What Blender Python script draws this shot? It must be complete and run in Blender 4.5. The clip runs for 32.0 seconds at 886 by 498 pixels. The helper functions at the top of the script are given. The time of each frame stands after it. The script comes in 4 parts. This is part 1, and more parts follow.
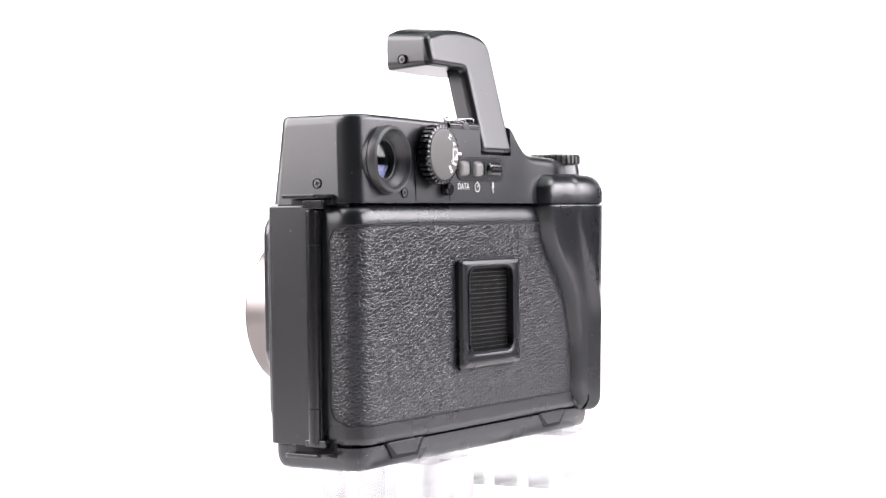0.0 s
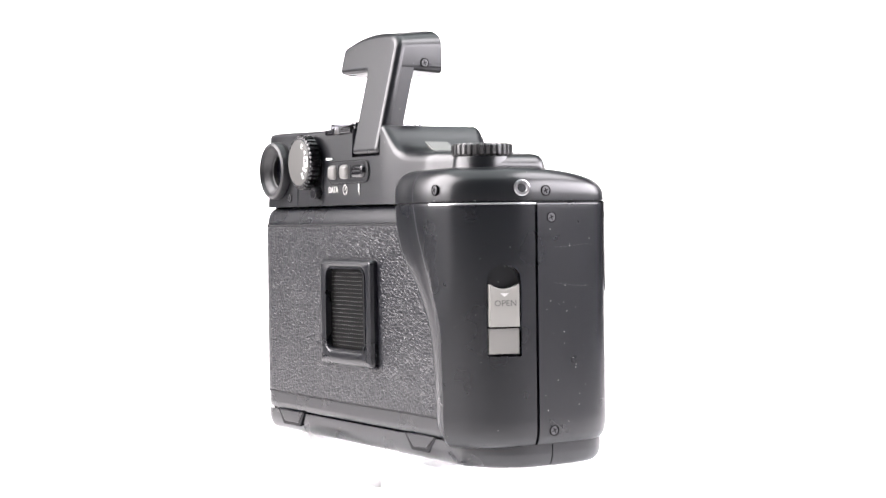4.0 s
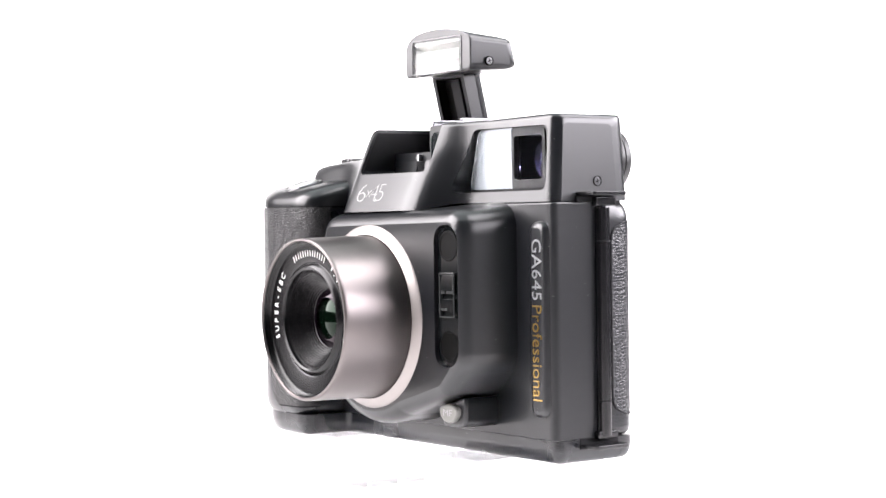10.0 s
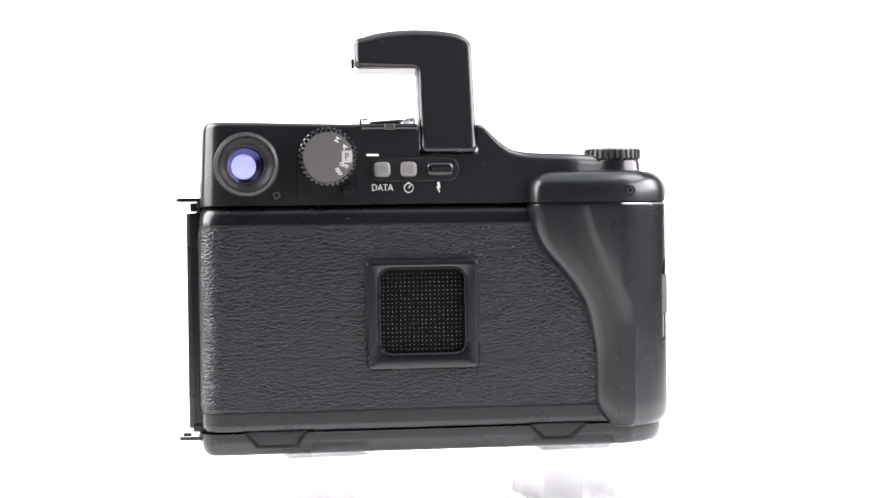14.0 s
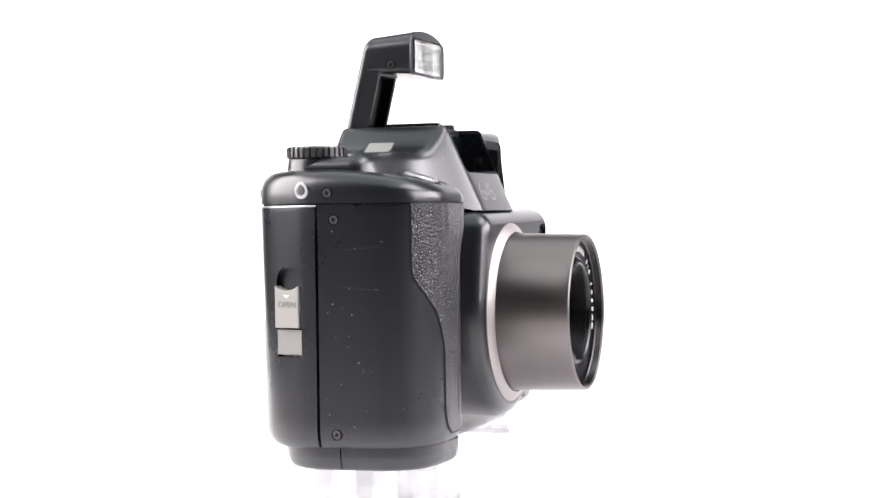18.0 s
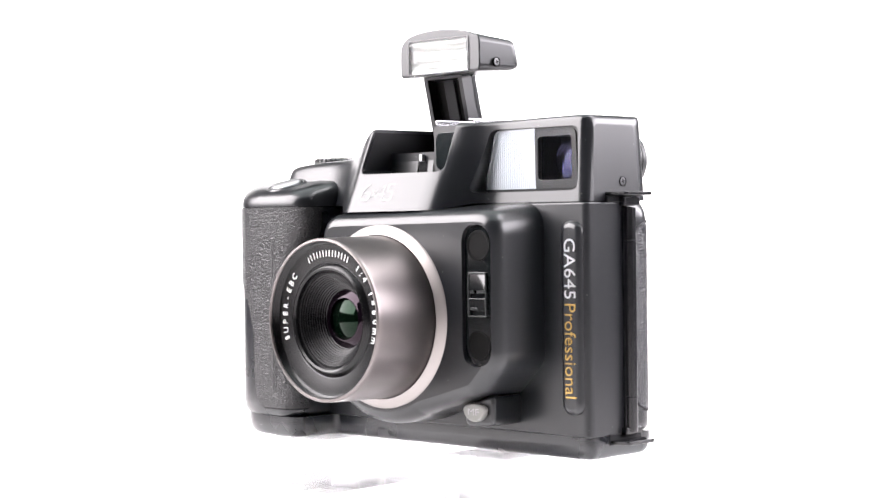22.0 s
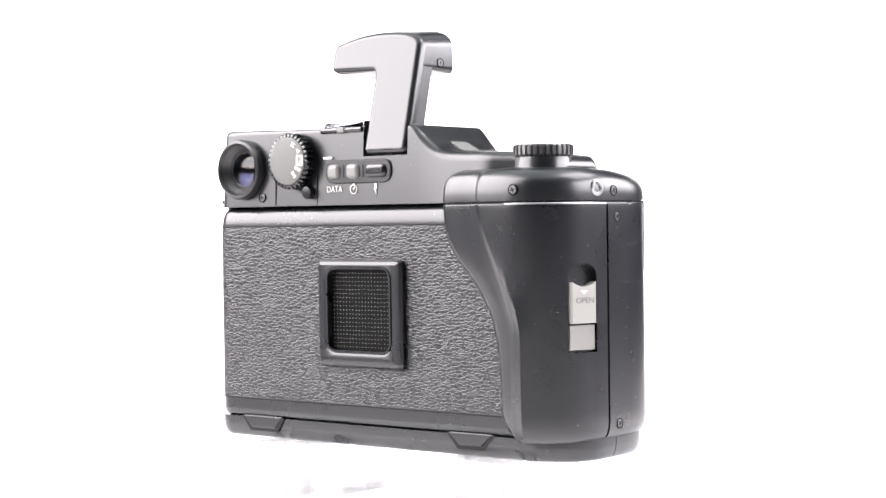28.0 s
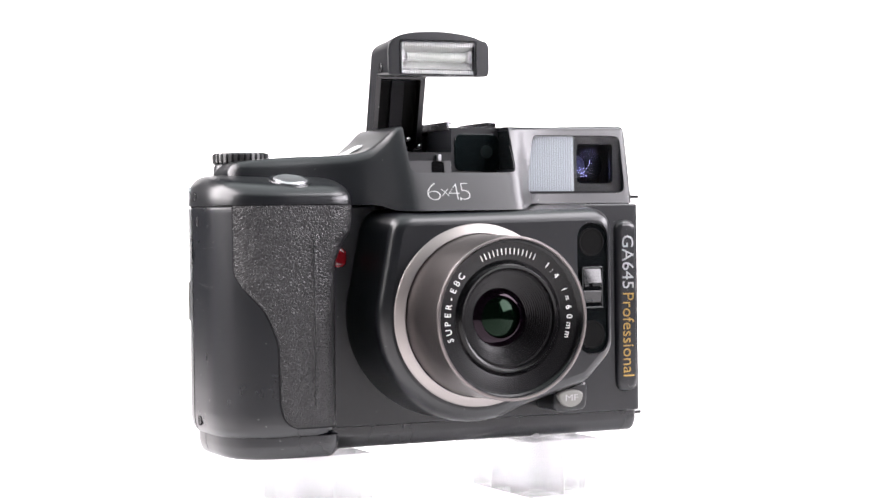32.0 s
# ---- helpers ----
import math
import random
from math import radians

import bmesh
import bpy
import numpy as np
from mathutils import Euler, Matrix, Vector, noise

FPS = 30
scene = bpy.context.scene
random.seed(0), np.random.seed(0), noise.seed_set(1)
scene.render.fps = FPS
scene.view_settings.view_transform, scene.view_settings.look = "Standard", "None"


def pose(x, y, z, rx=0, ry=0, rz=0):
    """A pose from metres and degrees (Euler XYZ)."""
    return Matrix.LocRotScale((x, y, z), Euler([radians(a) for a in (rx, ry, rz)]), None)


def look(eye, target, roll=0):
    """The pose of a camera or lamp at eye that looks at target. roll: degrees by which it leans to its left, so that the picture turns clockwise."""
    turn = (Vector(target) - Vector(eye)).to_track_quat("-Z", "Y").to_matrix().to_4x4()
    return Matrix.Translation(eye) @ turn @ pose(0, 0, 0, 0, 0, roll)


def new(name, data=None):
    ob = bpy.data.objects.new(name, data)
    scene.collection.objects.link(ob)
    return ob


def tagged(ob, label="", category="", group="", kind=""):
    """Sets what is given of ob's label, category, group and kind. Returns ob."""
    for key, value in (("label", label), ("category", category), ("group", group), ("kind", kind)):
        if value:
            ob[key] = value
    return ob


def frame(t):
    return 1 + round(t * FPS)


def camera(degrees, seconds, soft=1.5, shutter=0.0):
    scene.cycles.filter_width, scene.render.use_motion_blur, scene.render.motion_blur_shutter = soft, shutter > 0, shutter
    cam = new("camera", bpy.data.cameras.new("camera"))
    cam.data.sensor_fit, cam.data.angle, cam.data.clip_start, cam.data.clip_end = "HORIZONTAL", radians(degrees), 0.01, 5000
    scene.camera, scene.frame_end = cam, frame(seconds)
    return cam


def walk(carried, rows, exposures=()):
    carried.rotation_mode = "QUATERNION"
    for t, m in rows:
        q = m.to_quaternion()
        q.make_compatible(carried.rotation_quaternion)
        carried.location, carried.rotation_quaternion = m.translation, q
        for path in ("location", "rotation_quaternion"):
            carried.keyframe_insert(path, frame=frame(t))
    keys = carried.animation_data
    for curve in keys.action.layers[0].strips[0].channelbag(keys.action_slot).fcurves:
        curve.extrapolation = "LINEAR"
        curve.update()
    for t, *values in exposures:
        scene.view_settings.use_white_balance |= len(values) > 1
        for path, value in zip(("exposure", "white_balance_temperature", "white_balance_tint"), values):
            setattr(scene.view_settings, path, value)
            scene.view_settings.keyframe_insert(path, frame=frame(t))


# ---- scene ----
cam = camera(27.43, 32.0)
EYE = (0.0, -0.645, 0.0977)
AIM = (EYE[0] + math.sin(radians(0.487)), EYE[1] + math.cos(radians(0.487)), EYE[2] - math.tan(radians(0.883)))
# the automatic exposure breathes as the dark camera turns broad side on
walk(cam, [(0.0, look(EYE, AIM, -0.743)), (32.0, look(EYE, AIM, -0.743))],
     [(k * 0.5, 0.03 + 0.21 * math.cos(2 * math.pi * (k * 0.5 - 9.3) / 6.169)) for k in range(65)])

# ---- light: a white product table with a glowing sweep behind and softboxes on both sides and above ----
world = bpy.data.worlds.new("studio")
scene.world = world
world.use_nodes = True
world.node_tree.nodes["Background"].inputs[0].default_value = (1.0, 0.985, 0.98, 1)
world.node_tree.nodes["Background"].inputs[1].default_value = 0.008


def softbox(name, eye, target, w, h, watts, color=(1.0, 0.955, 0.98)):
    lamp = bpy.data.lights.new(name, "AREA")
    lamp.shape, lamp.size, lamp.size_y, lamp.energy, lamp.color = "RECTANGLE", w, h, watts, color
    ob = new(name, lamp)
    ob.matrix_world = look(eye, target)
    return ob


softbox("softbox_key", (-0.88, -0.03, 0.625), (0, 0.0, 0.12), 1.12, 0.95, 50.0, (1.0, 0.95, 0.975))
softbox("softbox_fill", (0.95, -0.10, 0.46), (0, -0.05, 0.14), 1.25, 0.42, 27.0, (1.0, 0.955, 1.02))
softbox("softbox_high", (0.70, -0.05, 1.02), (0, -0.02, 0.10), 0.80, 0.50, 15, (1.0, 0.965, 1.01))
softbox("softbox_top", (0.0, 0.05, 1.2), (0, 0.06, 0.06), 1.3, 1.9, 16, (0.92, 0.99, 1.0))


# ---- materials ----
def material(name, color, rough=0.5, metal=0.0, spec=0.5):
    m = bpy.data.materials.new(name)
    m.use_nodes = True
    b = m.node_tree.nodes["Principled BSDF"]
    b.inputs["Base Color"].default_value = (*color, 1)
    b.inputs["Roughness"].default_value = rough
    b.inputs["Metallic"].default_value = metal
    b.inputs["Specular IOR Level"].default_value = spec
    return m


def node(m, kind, **inputs):
    n = m.node_tree.nodes.new(kind)
    for key, value in inputs.items():
        n.inputs[key.replace("_", " ")].default_value = value
    return n


def link(m, a, b):
    m.node_tree.links.new(a, b)


def coords(m, scale=(1, 1, 1)):
    tc = node(m, "ShaderNodeTexCoord")
    mp = node(m, "ShaderNodeMapping", Scale=scale)
    link(m, tc.outputs["Object"], mp.inputs["Vector"])
    return mp.outputs["Vector"]


def bsdf(m):
    return m.node_tree.nodes["Principled BSDF"]


def bump(m, height, strength, distance):
    b = node(m, "ShaderNodeBump", Strength=strength, Distance=distance)
    link(m, height, b.inputs["Height"])
    link(m, b.outputs["Normal"], bsdf(m).inputs["Normal"])


def worn(m, color, dust=True, grain=6000, strength=0.04):
    """Fine grain, soft blotches in the gloss and sparse pale dust specks."""
    v = coords(m)
    g = node(m, "ShaderNodeTexNoise", Scale=grain, Detail=2.0)
    link(m, v, g.inputs["Vector"])
    bump(m, g.outputs["Fac"], strength, 0.00004)
    s = node(m, "ShaderNodeTexNoise", Scale=60.0, Detail=4.0)
    link(m, v, s.inputs["Vector"])
    r = node(m, "ShaderNodeMapRange", From_Min=0.2, From_Max=0.8, To_Min=bsdf(m).inputs["Roughness"].default_value - 0.02, To_Max=bsdf(m).inputs["Roughness"].default_value + 0.02)
    link(m, s.outputs["Fac"], r.inputs["Value"])
    link(m, r.outputs["Result"], bsdf(m).inputs["Roughness"])
    if dust:
        vo = node(m, "ShaderNodeTexVoronoi", Scale=330.0)
        link(m, v, vo.inputs["Vector"])
        sp = node(m, "ShaderNodeMapRange", From_Min=0.026, From_Max=0.04, To_Min=1.0, To_Max=0.0)
        link(m, vo.outputs["Distance"], sp.inputs["Value"])
        mix = node(m, "ShaderNodeMix")
        mix.data_type = "RGBA"
        mix.inputs["A"].default_value = (*color, 1)
        mix.inputs["B"].default_value = (0.32, 0.315, 0.30, 1)
        link(m, sp.outputs["Result"], mix.inputs["Factor"])
        link(m, mix.outputs["Result"], bsdf(m).inputs["Base Color"])
    return m


BLACK = (0.0054, 0.0059, 0.0072)
m_paint = worn(material("black satin paint", BLACK, 0.29, 0.0, 0.5), BLACK)
m_plastic = worn(material("black grained plastic", (0.0030, 0.0036, 0.0052), 0.28, 0.0, 0.5), (0.0030, 0.0036, 0.0052), grain=5000, strength=0.07)
m_dark = material("black recess", (0.005, 0.005, 0.006), 0.6, 0.0, 0.2)
# also the painted shade in screw slots and wells
m_void = material("black film and recess shade", (0.002, 0.002, 0.002), 0.5, 0.0, 0.06)
m_rubber = worn(material("black rubber", (0.008, 0.008, 0.009), 0.42), (0.008, 0.008, 0.009), dust=False)
m_lensblack = material("black anodised lens ring", (0.0022, 0.0022, 0.0025), 0.26, 0.0, 0.28)
m_gloss = material("black glossy window", (0.004, 0.0048, 0.0052), 0.06)
m_teal = material("smoked panel", (0.003, 0.005, 0.0055), 0.1)
m_panellens = material("smoked grey lens", (0.012, 0.016, 0.016), 0.1)
m_chrome = material("polished chrome", (0.58, 0.58, 0.6), 0.12, 1.0)
m_steel = material("dull grey steel", (0.42, 0.42, 0.43), 0.35, 1.0)
m_socket = material("satin chrome", (0.36, 0.36, 0.37), 0.3, 1.0)
m_hinge = material("black lacquered steel", (0.006, 0.006, 0.007), 0.2)
m_titan = worn(material("champagne titanium metal", (0.15, 0.135, 0.132), 0.37, 1.0), (0.15, 0.135, 0.132), dust=False, grain=14000, strength=0.1)
m_ringm = worn(material("bead blasted titanium ring", (0.29, 0.266, 0.258), 0.47, 1.0), (0.29, 0.266, 0.258), dust=False, grain=14000, strength=0.12)
m_button = material("warm grey plastic", (0.15, 0.148, 0.137), 0.45)
m_switch = material("beige grey plastic", (0.19, 0.186, 0.172), 0.5)
m_padgrey = material("dark grey moulded plastic", (0.125, 0.122, 0.116), 0.36)
m_dialface = worn(material("grey dial face", (0.062, 0.061, 0.057), 0.4), (0.062, 0.061, 0.057), dust=False)
m_ink = material("white ink", (0.75, 0.75, 0.74), 0.6)
m_inkgrey = material("grey ink", (0.42, 0.415, 0.4), 0.6)
m_dot = material("dim grey print", (0.16, 0.16, 0.155), 0.6)
m_gold = material("gold lettering", (0.52, 0.34, 0.11), 0.28, 1.0)
m_silver = material("silver lettering", (0.55, 0.56, 0.58), 0.28, 0.9)
m_red = material("red lamp lens", (0.10, 0.003, 0.006), 0.1)
m_frost = material("frosted window", (0.27, 0.288, 0.308), 0.36)
m_frostline = material("frosted groove", (0.2, 0.212, 0.23), 0.6)
m_bezel = material("black moulded bezel", (0.004, 0.004, 0.0045), 0.45, 0.0, 0.3)
m_lcd = material("grey display", (0.17, 0.175, 0.165), 0.15)
m_white = worn(material("white acrylic top", (0.92, 0.915, 0.915), 0.4), (0.92, 0.915, 0.915), dust=False)
m_reflector = material("flash reflector", (0.62, 0.63, 0.6), 0.3, 0.3)
m_tube = material("pale flash tube glass", (0.34, 0.36, 0.33), 0.2)
m_knurl = material("dark knurled metal", (0.10, 0.10, 0.10), 0.32, 0.8)

m_shoe = material("worn grey shoe metal", (0.30, 0.30, 0.31), 0.24, 1.0)
m_thinink = material("pale grey thin ink", (0.31, 0.31, 0.305), 0.6)


def glass(name, color=(1, 1, 1), ior=1.49, rough=0.0):
    m = material(name, color, rough)
    bsdf(m).inputs["Transmission Weight"].default_value = 1.0
    bsdf(m).inputs["IOR"].default_value = ior
    return m


def acrylic(name, tint, ior, clear):
    """Scuffed clear acrylic: refraction softened by straight see-through."""
    m = glass(name, tint, ior)
    see = node(m, "ShaderNodeBsdfTransparent", Color=(0.97, 0.97, 0.975, 1))
    mix = node(m, "ShaderNodeMixShader", Fac=clear)
    out = m.node_tree.nodes["Material Output"]
    link(m, bsdf(m).outputs[0], mix.inputs[1])
    link(m, see.outputs[0], mix.inputs[2])
    link(m, mix.outputs[0], out.inputs["Surface"])
    return m


m_acrylic = acrylic("clear acrylic", (0.72, 0.72, 0.725), 1.49, 0.24)
m_pane = glass("clear window", (0.95, 0.96, 0.97), 1.45)
m_coated = glass("dark blue coated lens", (0.42, 0.44, 0.78), 1.3)
m_eye = glass("coated eyepiece glass", (0.74, 0.74, 0.92), 1.5)
m_lensglass = material("green coated rear glass", (0.0006, 0.002, 0.001), 0.06, 0.0, 0.13)
m_flashpane = acrylic("ribbed clear plastic", (0.97, 0.97, 0.97), 1.25, 0.55)
bsdf(m_lensglass).inputs["Specular Tint"].default_value = (0.6, 1.0, 0.7, 1)

m_frontglass = material("magenta coated front glass", (0.002, 0.001, 0.002), 0.04, 0.0, 0.2)
bsdf(m_frontglass).inputs["Specular Tint"].default_value = (1.0, 0.78, 0.94, 1)


def leather(name, color, scale, stretch, depth, round_off):
    """Leatherette: warped pads with creases between them in two sizes, and a fine grain."""
    m = material(name, color, 0.28, 0.0, 0.43)
    v = coords(m, stretch)
    warp = node(m, "ShaderNodeTexNoise", Scale=scale * 0.5, Detail=1.0)
    link(m, v, warp.inputs["Vector"])
    add = node(m, "ShaderNodeVectorMath")
    add.operation = "MULTIPLY_ADD"
    add.inputs[1].default_value = (0.5 / scale,) * 3
    link(m, warp.outputs["Color"], add.inputs[0])
    link(m, v, add.inputs[2])
    total = None
    for k, weight in ((1.0, -0.5), (2.2, -0.15)):
        vo = node(m, "ShaderNodeTexVoronoi", Scale=scale * k)
        vo.feature = "SMOOTH_F1"
        vo.inputs["Smoothness"].default_value = round_off
        link(m, add.outputs[0], vo.inputs["Vector"])
        dome = node(m, "ShaderNodeMath")
        dome.operation = "POWER"
        dome.inputs[1].default_value = 1.7
        link(m, vo.outputs["Distance"], dome.inputs[0])
        both = node(m, "ShaderNodeMath")
        both.operation = "MULTIPLY_ADD"
        both.inputs[1].default_value = weight
        both.inputs[2].default_value = 1.0
        link(m, dome.outputs[0], both.inputs[0])
        if total:
            link(m, total, both.inputs[2])
        total = both.outputs[0]
    crease = node(m, "ShaderNodeTexVoronoi", Scale=scale)
    crease.feature = "DISTANCE_TO_EDGE"
    link(m, add.outputs[0], crease.inputs["Vector"])
    pad_top = node(m, "ShaderNodeMapRange", From_Min=0.0, From_Max=0.2, To_Min=-0.7, To_Max=0.0)
    pad_top.interpolation_type = "SMOOTHSTEP"
    link(m, crease.outputs["Distance"], pad_top.inputs["Value"])
    both = node(m, "ShaderNodeMath")
    link(m, total, both.inputs[0])
    link(m, pad_top.outputs["Result"], both.inputs[1])
    total = both.outputs[0]
    fine = node(m, "ShaderNodeTexNoise", Scale=scale * 3.5, Detail=3.0)
    link(m, v, fine.inputs["Vector"])
    mul = node(m, "ShaderNodeMath")
    mul.operation = "MULTIPLY_ADD"
    mul.inputs[1].default_value = 0.16
    link(m, fine.outputs["Fac"], mul.inputs[0])
    link(m, total, mul.inputs[2])
    bump(m, mul.outputs[0], 1.0, depth)
    return m


m_leather = leather("black pebbled leatherette", (0.0062, 0.0065, 0.0085), 800, (0.62, 0.8, 1.2), 0.00011, 0.2)
m_grip = leather("black wrinkled grip rubber", (0.0085, 0.0082, 0.009), 1150, (1.0, 1.0, 0.9), 0.00014, 0.25)
m_headscrew = material("dark steel screw", (0.09, 0.09, 0.092), 0.35, 1.0)
m_screw = material("blackened screw", (0.10, 0.10, 0.105), 0.36, 0.9)


# ---- mesh tools (millimetres) ----
def P3(axis, u, v, w):
    return {"x": (w, u, v), "y": (u, w, v), "z": (u, v, w)}[axis]


def loft(rings, caps=True, closed=True):
    bm = bmesh.new()
    rows = [[bm.verts.new(p) for p in r] for r in rings]
    n = len(rows[0])
    for a, b in zip(rows, rows[1:]):
        for i in range(n if closed else n - 1):
            j = (i + 1) % n
            try:
                bm.faces.new((a[i], a[j], b[j], b[i]))
            except ValueError:
                pass
    if caps:
        bm.faces.new(rows[0][::-1])
        bm.faces.new(rows[-1])
    bmesh.ops.recalc_face_normals(bm, faces=bm.faces)
    return bm


def fillet(corners, n=5):
    """A closed outline from corners (u, v, radius)."""
    out = []
    for k, (u, v, r) in enumerate(corners):
        p, a, b = Vector((u, v)), Vector(corners[k - 1][:2]), Vector(corners[(k + 1) % len(corners)][:2])
        if r <= 0:
            out += [tuple(p)]
            continue
        da, db = (a - p).normalized(), (b - p).normalized()
        half = max(0.05, math.acos(max(-1, min(1, da.dot(db)))) / 2)
        d = min(r / math.tan(half), (a - p).length * 0.49, (b - p).length * 0.49)
        s, e = p + da * d, p + db * d
        for i in range(n + 1):
            t = i / n
            q = s * (1 - t) ** 2 + p * 2 * t * (1 - t) + e * t * t
            out.append(tuple(q))
    return out


def rrect(u0, u1, v0, v1, r, n=5):
    return fillet([(u0, v0, r), (u1, v0, r), (u1, v1, r), (u0, v1, r)], n)


def shrink(poly, d):
    """An outline moved inwards by d (outwards when negative)."""
    area = sum(a[0] * b[1] - b[0] * a[1] for a, b in zip(poly, poly[1:] + poly[:1]))
    s = 1 if area > 0 else -1
    out = []
    for k in range(len(poly)):
        a, b = Vector(poly[k - 1]), Vector(poly[(k + 1) % len(poly)])
        t = (b - a).normalized()
        out.append((poly[k][0] - s * t.y * d, poly[k][1] + s * t.x * d))
    return out


def slab(poly, axis, w0, w1, r0=0.0, r1=0.0, n=3):
    """An outline drawn out along axis from w0 to w1, its end edges rounded by r0 and r1."""
    rings, sign = [], 1 if w1 > w0 else -1
    for r, w, s, order in ((r0, w0, sign, 1), (r1, w1, -sign, -1)):
        steps = [(r * (1 - math.sin(a)), w + s * r * (1 - math.cos(a))) for a in [math.pi / 2 * i / n for i in range(n + 1)]] if r > 0 else [(0, w)]
        part_rings = [[P3(axis, u, v, h) for u, v in (shrink(poly, ins) if ins > 1e-6 else poly)] for ins, h in steps]
        rings += part_rings[::order]
    return loft(rings)


def box(x0, x1, y0, y1, z0, z1, r=0.0):
    bm = bmesh.new()
    bmesh.ops.create_cube(bm, size=1)
    for v in bm.verts:
        v.co = ((x0 + x1) / 2 + v.co.x * (x1 - x0), (y0 + y1) / 2 + v.co.y * (y1 - y0), (z0 + z1) / 2 + v.co.z * (z1 - z0))
    if r > 0:
        bmesh.ops.bevel(bm, geom=bm.edges[:], offset=r, segments=3, affect="EDGES", profile=0.5, clamp_overlap=True)
    return bm


def lathe(profile, center, axis, n=64, close=False):
    """profile: (radius, height along axis) pairs; caps both ends unless the profile closes on itself."""
    i, j = {"x": (1, 2), "y": (0, 2), "z": (0, 1)}[axis]
    k = 3 - i - j
    rings = []
    for r, h in profile + ([profile[0]] if close else []):
        ring = []
        for a in range(n):
            p = [0, 0, 0]
            p[i] = center[i] + r * math.cos(2 * math.pi * a / n)
            p[j] = center[j] + r * math.sin(2 * math.pi * a / n)
            p[k] = center[k] + h
            ring.append(tuple(p))
        rings.append(ring)
    bm = loft(rings, caps=not close)
    if close:
        bmesh.ops.remove_doubles(bm, verts=bm.verts, dist=1e-4)
        bmesh.ops.recalc_face_normals(bm, faces=bm.faces)
    return bm


def join(*bms):
    out = bmesh.new()
    for b in bms:
        me = bpy.data.meshes.new("tmp")
        b.to_mesh(me)
        out.from_mesh(me)
        bpy.data.meshes.remove(me)
        b.free()
    return out


def moved(bm, m):
    bm.transform(m)
    return bm


def cut(bm, *cutters):
    """bm less the cutters."""
    obs = []
    for b in (bm, *cutters):
        me = bpy.data.meshes.new("tmp")
        bmesh.ops.recalc_face_normals(b, faces=b.faces)
        b.to_mesh(me)
        b.free()
        obs.append(new("tmp", me))
    for c in obs[1:]:
        mod = obs[0].modifiers.new("cut", "BOOLEAN")
        mod.operation, mod.object, mod.solver = "DIFFERENCE", c, "EXACT"
    me = bpy.data.meshes.new_from_object(obs[0].evaluated_get(bpy.context.evaluated_depsgraph_get()))
    out = bmesh.new()
    out.from_mesh(me)
    for o in obs:
        data = o.data
        bpy.data.objects.remove(o)
        bpy.data.meshes.remove(data)
    bpy.data.meshes.remove(me)
    return out


def part(name, bm, mat, parent, label="", sharp=32, weighted=True, flat=True):
    """Links a bmesh in millimetres as one mesh under parent."""
    for f in bm.faces:
        f.smooth = not (flat and len(f.verts) > 4 and f.calc_area() > 40)
    bm.normal_update()
    for e in bm.edges:
        e.smooth = len(e.link_faces) == 2 and e.calc_face_angle(0) < radians(sharp) and all(f.smooth for f in e.link_faces)
    bmesh.ops.scale(bm, vec=(0.001, 0.001, 0.001), verts=bm.verts)
    me = bpy.data.meshes.new(name)
    bm.to_mesh(me)
    bm.free()
    me.materials.append(mat)
    ob = new(name, me)
    if weighted and len(me.polygons) > 12:
        mod = ob.modifiers.new("flat faces", "WEIGHTED_NORMAL")
        mod.keep_sharp, mod.weight = True, 80
    if parent:
        ob.parent = parent
    return tagged(ob, label)


def lettering(words, m, size, width=None, depth=0.12, spacing=1.0, thin=0.0):
    """Words as a bmesh, centred on the pose m; size and width in millimetres."""
    cu = bpy.data.curves.new("tmp", "FONT")
    cu.body, cu.size, cu.extrude, cu.align_x, cu.align_y, cu.space_character = words, size, depth, "CENTER", "CENTER", spacing
    cu.resolution_u, cu.offset = 3, -thin
    ob = new("tmp", cu)
    me = bpy.data.meshes.new_from_object(ob.evaluated_get(bpy.context.evaluated_depsgraph_get()))
    bm = bmesh.new()
    bm.from_mesh(me)
    bpy.data.objects.remove(ob)
    bpy.data.curves.remove(cu)
    bpy.data.meshes.remove(me)
    if width:
        xs = [v.co.x for v in bm.verts]
        k = width / (max(xs) - min(xs))
        bmesh.ops.scale(bm, vec=(k, 1, 1), verts=bm.verts)
    bm.transform(m)
    return bm


FRONT = Matrix(((1, 0, 0, 0), (0, 0, -1, 0), (0, 1, 0, 0), (0, 0, 0, 1)))
BACK = Matrix(((-1, 0, 0, 0), (0, 0, 1, 0), (0, 1, 0, 0), (0, 0, 0, 1)))
LEFT = Matrix(((0, 0, -1, 0), (-1, 0, 0, 0), (0, 1, 0, 0), (0, 0, 0, 1)))
RIGHT = Matrix(((0, 0, 1, 0), (1, 0, 0, 0), (0, 1, 0, 0), (0, 0, 0, 1)))


def at(face, x, y, z, turn=0):
    return Matrix.Translation((x, y, z)) @ face @ pose(0, 0, 0, 0, 0, turn)


